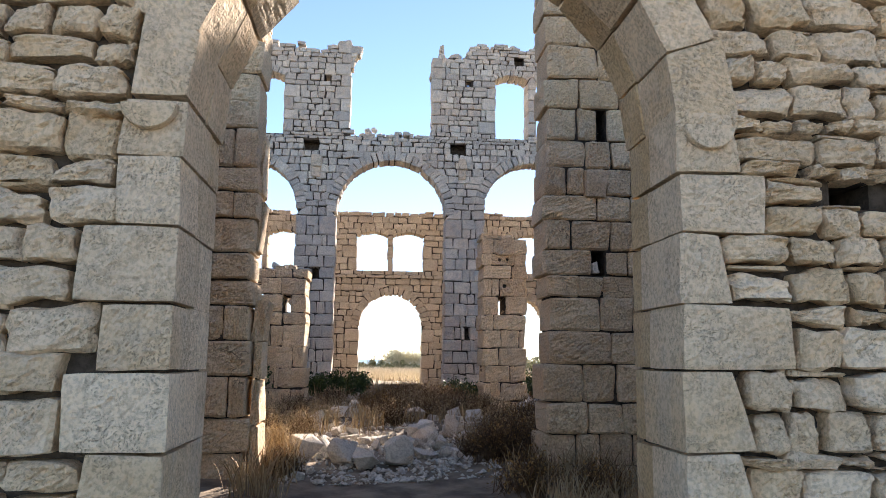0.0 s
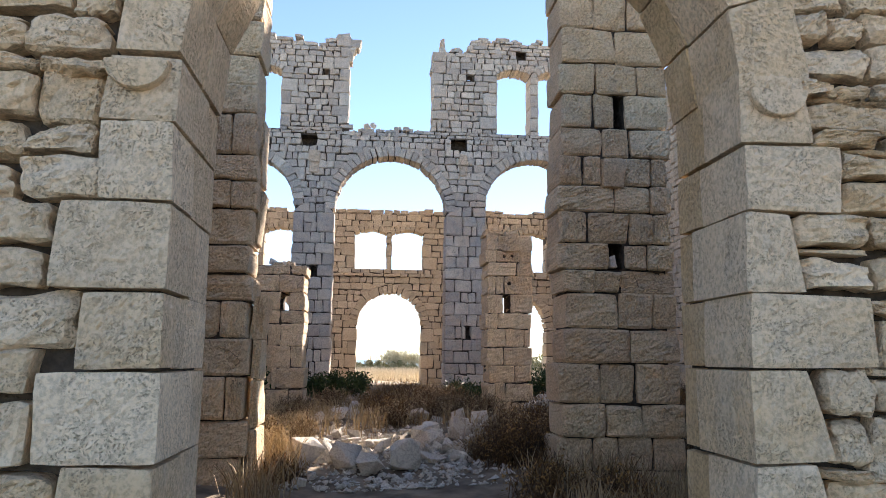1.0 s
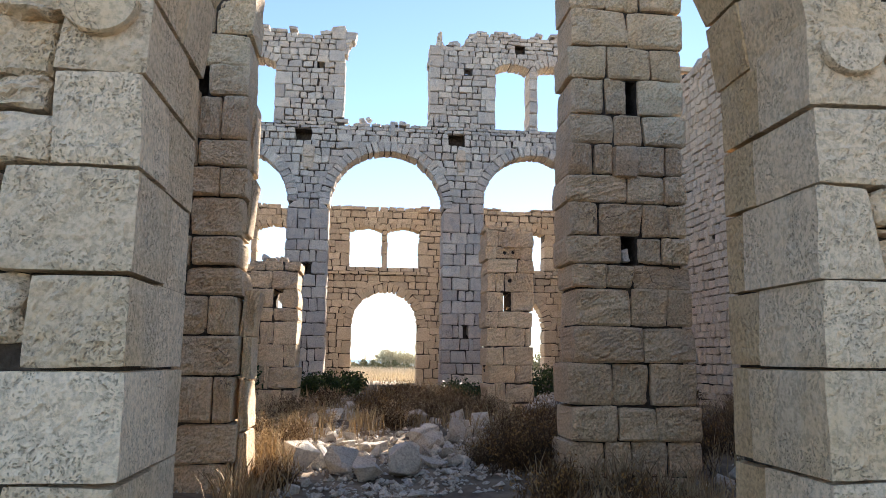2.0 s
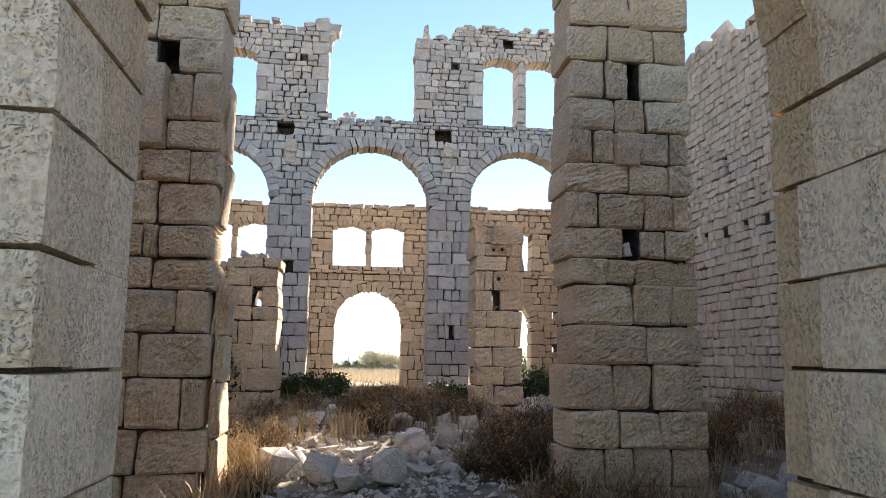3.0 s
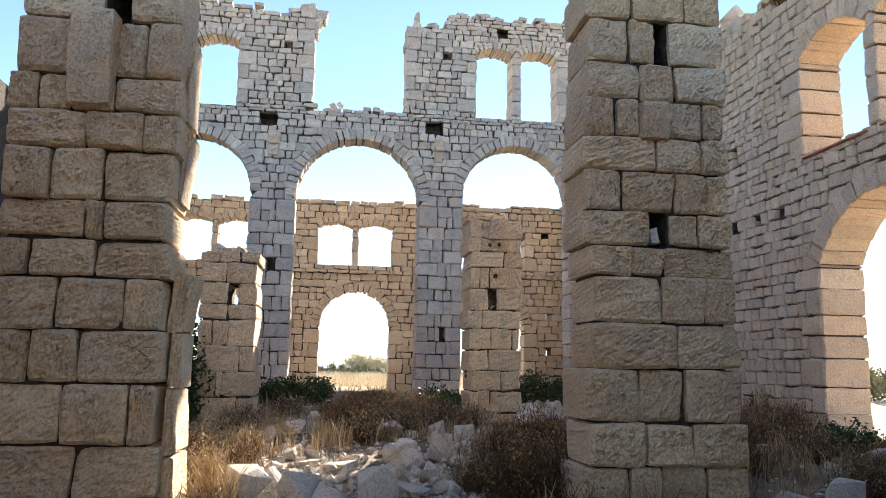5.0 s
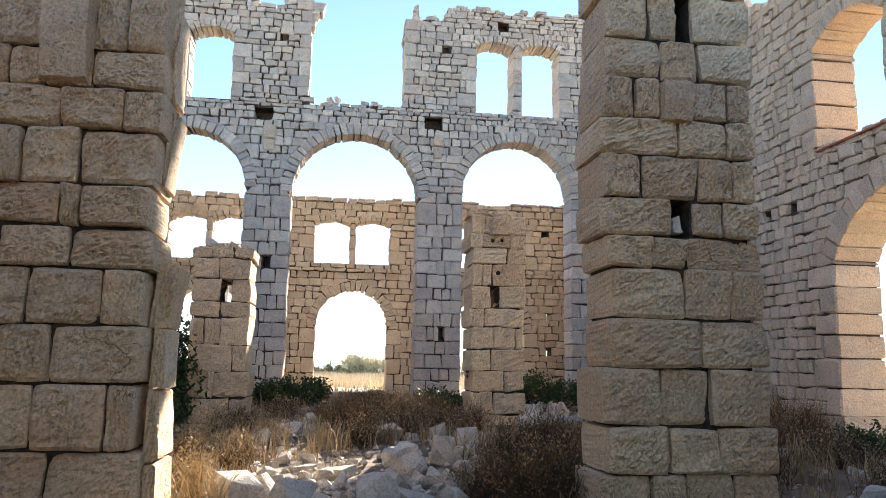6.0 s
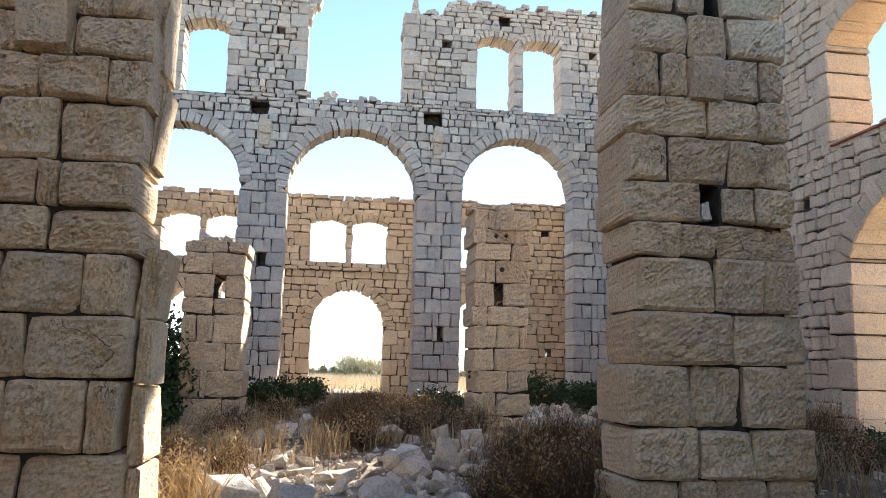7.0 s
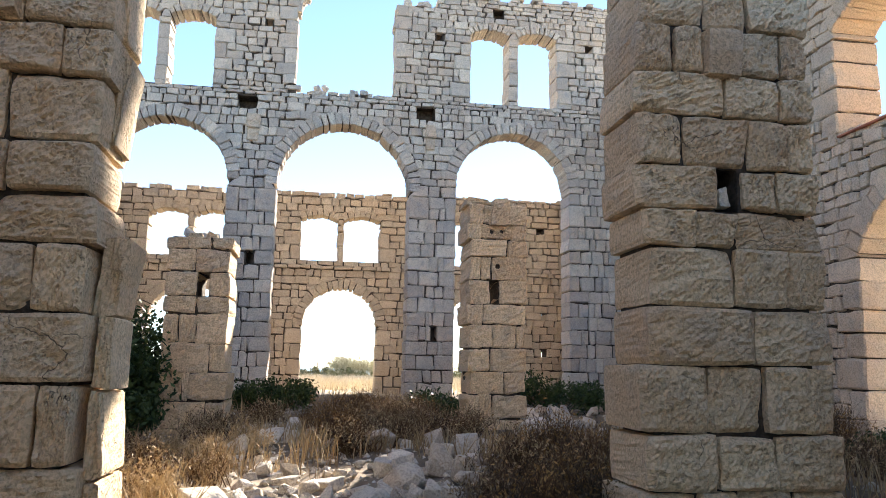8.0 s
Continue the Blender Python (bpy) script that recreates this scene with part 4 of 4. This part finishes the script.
def chips():
    """Broken stone and grit between the blocks."""
    h = Heap()
    for _ in range(3800):
        y = 8.0 + 12 * rng.random() ** 1.4
        x = rng.normal(-0.2, 0.9) if rng.random() < 0.7 else rng.uniform(-3, 6)
        s = 0.012 + 0.05 * rng.random() ** 3
        v = rng.normal(0, 1, (6, 3))
        v = np.array([(1, 0, 0), (-1, 0, 0), (0, 1, 0), (0, -1, 0), (0, 0, 1), (0, 0, -1)]) * rng.uniform(0.6, 1.3, (6, 1)) + rng.normal(0, 0.2, (6, 3))
        c, sn = math.cos(y * 31), math.sin(y * 31)
        v = np.stack([v[:, 0] * c - v[:, 1] * sn, v[:, 0] * sn + v[:, 1] * c, v[:, 2] * 0.7], 1)
        g = float(ground_height(np.array(x), np.array(y)))
        h.add(v * s + (x, y, g + s * 0.3), [[0, 2, 4], [2, 1, 4], [1, 3, 4], [3, 0, 4], [2, 0, 5], [1, 2, 5], [3, 1, 5], [0, 3, 5]])
    v, f = h.all()
    tagged(mesh_object("rubble_chips", v, f, M_ROCK), "small chips of broken pale limestone on soil", "rubble", "", "stuff")


chips()
for k in range(22):
    # loose stones on the broken wall tops
    u = -1.1 + 0.2 * k if k < 12 else (rng.uniform(-3.0, -1.5) if k < 15 else rng.uniform(1.7, 6.3))
    fallen_stone(u, 23.3, rng.uniform(0.06, 0.13), 0.9, label="loose grey stone lying on the broken wall top", z=arcade_top(u) - 0.05, name="loose_stone", group="loose stones on the wall")


for x, y, z, size in [(7.8, 17.2, 8.5, 0.26), (7.85, 16.8, 8.85, 0.24), (7.8, 16.4, 8.45, 0.2), (7.85, 15.8, 8.4, 0.16), (7.9, 13.9, 8.1, 0.17), (7.85, 18.2, 8.75, 0.2)]:
    fallen_stone(x, y, size, 0.8, label="loose tan stone lying on the east wall top", z=z - 0.15, name="loose_stone", group="loose stones on the wall")
for _ in range(9):
    # crumbled top of the short pillar
    fallen_stone(rng.uniform(-2.5, -1.95), rng.uniform(15.5, 16.1), rng.uniform(0.05, 0.1), 0.8, label="reddish stone crumbled on the pillar stump", z=3.1, name="loose_stone", group="loose stones on the wall")


# ---- plants ----
def tube(h, pts, r0, r1):
    """A three-sided tapering stem through points."""
    pts = np.asarray(pts, float)
    n = len(pts)
    rad = np.linspace(r0, r1, n)
    ring = np.array([(1, 0), (-0.5, 0.87), (-0.5, -0.87)])
    v = []
    for p, r in zip(pts, rad):
        v += [(p[0] + a * r, p[1] + b * r, p[2]) for a, b in ring]
    f = []
    for i in range(n - 1):
        for k in range(3):
            a, b = i * 3 + k, i * 3 + (k + 1) % 3
            f.append([a, b, b + 3, a + 3])
    h.add(np.array(v), f)


def leaves(h, centres, size, up=0.3, thin=0.4):
    for c in centres:
        a = rng.normal(0, 1, 3)
        a[2] += up
        a /= np.linalg.norm(a) + 1e-6
        b = np.cross(a, rng.normal(0, 1, 3))
        b /= np.linalg.norm(b) + 1e-6
        s = size * rng.uniform(0.6, 1.4)
        h.add(np.array([c - a * s, c + b * s * thin, c + a * s, c - b * s * thin]), [[0, 1, 2, 3]])


def dry_bush(x, y, r, height, stems=60, label="dry brown thorny bush", leaf=True, mats=None, leaf_count=900, name="dry_bush"):
    """Many thin forked stems from one root, with a few dry leaves."""
    mt, ml = mats or (M_TWIG, M_DRYLEAF)
    g = float(ground_height(np.array(x), np.array(y)))
    thing = tagged(empty(name, (x, y, g)), label, "bush", "dry bushes among the rubble")
    hs, tips = Heap(), []
    for _ in range(stems):
        ang, lean = rng.uniform(0, 6.28), rng.uniform(0.1, 1.0)
        root = np.array([x, y, g - 0.03]) + np.append(rng.normal(0, r * 0.35, 2), 0)
        tip = np.array([x + math.cos(ang) * r * lean, y + math.sin(ang) * r * lean, g + height * rng.uniform(0.55, 1.0) * (1.15 - 0.5 * lean)])
        p = [root + (tip - root) * s + rng.normal(0, 0.03, 3) * (s > 0) for s in (0, 0.4, 0.75, 1)]
        tube(hs, p, 0.006, 0.0016)
        for _ in range(4):
            s = rng.uniform(0.3, 0.95)
            a = p[0] + (tip - p[0]) * s
            b = a + rng.normal(0, 0.5, 3) * np.array([0.3, 0.3, 0.2]) * height + (0, 0, 0.12 * height)
            tube(hs, [a, (a + b) / 2 + rng.normal(0, 0.015, 3), b], 0.003, 0.001)
            tips += [a + (b - a) * q for q in rng.uniform(0.2, 1, 4)]
    v, f = hs.all()
    mesh_object("stem", v, f, mt, thing)
    if leaf:
        hl = Heap()
        tips = np.array(tips)
        pick = tips[rng.integers(0, len(tips), leaf_count)] + rng.normal(0, 0.03, (leaf_count, 3))
        leaves(hl, pick, 0.018, 0.3, 0.4)
        v, f = hl.all()
        mesh_object("foliage", v, f, ml, thing)
    return thing


def green_bush(x, y, rx, ry, height, count=4200, mat=None, base=None, label="dense dark green shrub growing beside the ruin", size=0.035, group="green shrubs", stalks=46):
    """Leaves in uneven clumps round forked stems."""
    mat = mat or M_GREEN
    g = float(ground_height(np.array(x), np.array(y))) if base is None else base
    thing = tagged(empty("shrub", (x, y, g)), label, "shrub", group)
    hs, hl = Heap(), Heap()
    clumps = []
    for _ in range(stalks):
        d = rng.normal(0, 1, 2)
        d /= max(1.0, np.linalg.norm(d) / 1.0)
        top = np.array([x + d[0] * rx * 0.85, y + d[1] * ry * 0.85, g + height * rng.uniform(0.35, 0.95) * (1.1 - 0.45 * np.linalg.norm(d))])
        root = np.array([x + d[0] * rx * 0.2, y + d[1] * ry * 0.2, g - 0.03])
        tube(hs, [root, (root + top) / 2 + rng.normal(0, 0.04, 3), top], 0.012, 0.004)
        clumps.append((top, rng.uniform(0.2, 0.36) * height))
    for c, r in clumps:
        k = count // len(clumps)
        p = rng.normal(0, 1, (k, 3))
        p = p / np.linalg.norm(p, axis=1, keepdims=True) * (rng.random((k, 1)) ** 0.45) * r
        p = c + p
        p[:, 2] = np.maximum(p[:, 2], g + 0.02)
        leaves(hl, p, size, 0.4, 0.45)
    v, f = hs.all()
    mesh_object("stem", v, f, M_TWIG, thing)
    v, f = hl.all()
    mesh_object("foliage", v, f, mat, thing)
    return thing


def blades(name, places, height, mat, label, per=7, spread=0.06):
    """Dry grass: tufts of thin bent blades."""
    h = Heap()
    for x, y in places:
        g = float(ground_height(np.array(x), np.array(y)))
        for _ in range(per):
            bx, by = x + rng.normal(0, spread), y + rng.normal(0, spread)
            L = height * rng.uniform(0.45, 1.25)
            dx, dy = rng.normal(0, 0.32, 2) * L
            ang = rng.uniform(0, 3.14)
            w = 0.0035 + 0.004 * rng.random()
            wx, wy = math.cos(ang) * w, math.sin(ang) * w
            h.add(np.array([(bx - wx, by - wy, g - 0.02), (bx + wx, by + wy, g - 0.02), (bx + dx * 0.4 + wx, by + dy * 0.4 + wy, g + L * 0.6), (bx + dx * 0.4 - wx, by + dy * 0.4 - wy, g + L * 0.6),
                            (bx + dx, by + dy, g + L)]), [[0, 1, 2, 3], [3, 2, 4]])
    v, f = h.all()
    return tagged(mesh_object(name, v, f, mat), label, "grass", "", "stuff")


def spots(n, x0, x1, y0, y1):
    return list(zip(rng.uniform(x0, x1, n), rng.uniform(y0, y1, n)))


blades("dry_grass", spots(60, -2.7, -1.2, 9.6, 13.4) + spots(30, -0.6, 1.4, 12.2, 14.0) + spots(60, -1.4, -0.2, 11.5, 15) + spots(260, -3, 3, 16, 22.5) + spots(160, 1.6, 3.2, 10.5, 13.5) + spots(300, 3.2, 7.3, 9, 15) + spots(200, 1.2, 3.0, 5.5, 8.0) + spots(90, -1.7, -1.2, 7, 9.5),
       0.34, M_STRAW, "dry straw-coloured grass between the stones")
field = [(x, y) for x, y in spots(7500, -9, 13, 28.8, 62) if rng.random() < 1.2 - (y - 29) / 45]
blades("dry_meadow", field, 0.36, M_MEADOW, "dry golden meadow grass behind the ruin", 7, 0.14)

BROWN = [(1.75, 8.9, 0.5, 0.6), (2.0, 10.2, 0.6, 0.6), (1.2, 8.9, 0.5, 0.5), (1.5, 9.4, 0.5, 0.6), (2.4, 9.2, 0.4, 0.5), (1.6, 10.9, 0.6, 0.6), (2.1, 11.8, 0.6, 0.6), (2.5, 11.0, 0.5, 0.6), (2.6, 12.6, 0.5, 0.5), (1.1, 10.0, 0.4, 0.4),
         (0.05, 13.3, 0.55, 0.5), (0.7, 14.4, 0.65, 0.55), (-0.15, 14.4, 0.6, 0.5), (0.35, 15.4, 0.75, 0.6), (1.3, 15.2, 0.65, 0.5), (-0.35, 15.8, 0.6, 0.45), (1.0, 16.5, 0.75, 0.55), (1.8, 14.6, 0.5, 0.45), (0.2, 17.3, 0.8, 0.55), (1.5, 17.6, 0.7, 0.5),
         (-1.7, 14.6, 0.5, 0.35), (-1.2, 16.6, 0.5, 0.4), (0.6, 19.3, 0.8, 0.5), (3.4, 9.6, 0.6, 0.5), (4.3, 10.6, 0.6, 0.5)]
FAR_BROWN = [(5.6, 11.2, 0.6, 0.5), (4.5, 7.6, 0.6, 0.4), (5.6, 8.2, 0.6, 0.4), (1.9, 6.9, 0.5, 0.4), (3.3, 12.6, 0.5, 0.4), (1.3, 7.3, 0.5, 0.42), (-1.35, 8.4, 0.35, 0.3), (4.6, 12.4, 0.6, 0.6), (5.6, 12.6, 0.7, 0.6), (6.5, 13.0, 0.6, 0.7),
             (6.9, 14.6, 0.6, 0.8), (3.7, 11.0, 0.5, 0.5), (5.0, 9.2, 0.6, 0.5), (6.2, 10.4, 0.6, 0.5), (6.6, 17.0, 0.6, 0.6)]
for k, (x, y, r, hh) in enumerate(BROWN + FAR_BROWN):
    golden = k % 4 == 1 or (13 < y < 17 and k % 3 > 0)
    dry_bush(x, y, r, hh, int(80 + 130 * r), "golden brown dry bush between fallen stones" if golden else "dry brown thorny bush", True, (M_TWIG, M_STRAW if golden else M_DRYLEAF), int((2200 if golden else 1500) * r))
for x, y in [(-1.9, 11.2), (-1.5, 11.9), (-2.3, 12.2), (-1.75, 10.3), (-2.35, 10.7), (-1.35, 10.7), (-2.0, 12.9), (-1.2, 12.9), (-1.55, 9.7), (-2.1, 9.8), (-1.9, 13.7)]:
    dry_bush(x, y, 0.4, 0.42, 45, "straw-coloured dry bush in the sun", True, (M_TWIG if rng.random() < 0.5 else M_STRAW, M_STRAW), 700)
green_bush(-3.2, 15.9, 0.6, 0.7, 1.8, 9000, size=0.05)
green_bush(-3.1, 14.9, 0.5, 0.4, 0.75, 4200, size=0.045)
green_bush(-1.15, 18.2, 0.75, 0.5, 0.66, 5200)
green_bush(1.75, 18.0, 0.5, 0.4, 0.6, 3600)
green_bush(4.6, 19.5, 1.1, 0.6, 0.95, 7000)
green_bush(6.6, 12.2, 0.6, 0.5, 0.55, 2400, label="low green caper shrub on rubble")
green_bush(7.0, 11.0, 0.5, 0.5, 0.5, 1800, label="low green caper shrub on rubble")
for x, y, r, hh in [(-2.9, 50, 1.0, 0.55), (-0.2, 50, 1.3, 0.75), (1.9, 51, 1.4, 0.7), (4.2, 50, 1.6, 0.75), (-6.5, 48, 2.2, 0.9), (7.0, 50, 2.0, 0.8), (9.5, 44, 1.8, 1.3), (14, 40, 2.5, 1.4), (16, 30, 2.0, 1.3), (17, 24, 1.8, 1.2)]:
    green_bush(x, y, r, r * 0.8, hh, 2600, M_OLIVE, None, "olive-green coastal shrub in dry grass", 0.08, "coastal shrubs", 34)
green_bush(-2.3, 47, 0.8, 0.6, 0.55, 2000, M_GREEN, None, "bright green coastal shrub in dry grass", 0.06, "coastal shrubs")


for x, y, z, r in [(7.85, 14.9, 8.2, 0.3), (7.85, 14.3, 8.1, 0.26), (7.9, 13.4, 8.0, 0.2)]:
    green_bush(x, y, r, r, 0.32, 1300, M_DRYLEAF, z, "dark withered shrub rooted on the wall top", 0.03, "shrubs on the wall", 20)


def reed_clump(x, y, r, height):
    """A stand of feathery pale reeds."""
    g = float(ground_height(np.array(x), np.array(y)))
    thing = tagged(empty("reed_clump", (x, y, g)), "feathery pale green reed clump beyond the doorway", "reeds", "reed clumps")
    hs, hl = Heap(), Heap()
    for _ in range(170):
        px, py = x + rng.normal(0, r * 0.5), y + rng.normal(0, r * 0.4)
        L = height * rng.uniform(0.6, 1.05)
        dx, dy = rng.normal(0, 0.16, 2) * L
        p = [(px, py, g - 0.05), (px + dx * 0.4, py + dy * 0.4, g + L * 0.6), (px + dx, py + dy, g + L)]
        tube(hs, p, 0.014, 0.004)
        c = np.array([np.array(p[1]) + (np.array(p[2]) - p[1]) * q for q in rng.uniform(0, 1.05, 14)]) + rng.normal(0, 0.05, (14, 3))
        leaves(hl, c, 0.10, 1.6, 0.14)
    v, f = hs.all()
    mesh_object("stem", v, f, M_REED, thing)
    v, f = hl.all()
    mesh_object("plume", v, f, M_REED, thing)


for x, y, r, hh in [(1.2, 53, 0.9, 1.45), (2.6, 54, 1.2, 1.35), (4.3, 55, 1.3, 1.1), (7.5, 55, 1.6, 1.2)]:
    reed_clump(x, y, r, hh)

for x, y in [(-1.75, 58), (-0.35, 58)]:
    bm = bmesh.new()
    bmesh.ops.create_cone(bm, segments=8, radius1=0.06, radius2=0.045, depth=1.3, cap_ends=True)
    bmesh.ops.translate(bm, verts=bm.verts, vec=(x, y, float(ground_height(np.array(x), np.array(y))) + 0.45))
    bm.verts.index_update()
    v, f = [tuple(p.co) for p in bm.verts], [[p.index for p in q.verts] for q in bm.faces]
    bm.free()
    tagged(mesh_object("fence_post", v, f, M_POST), "thin weathered fence post by the sea", "post", "fence posts")
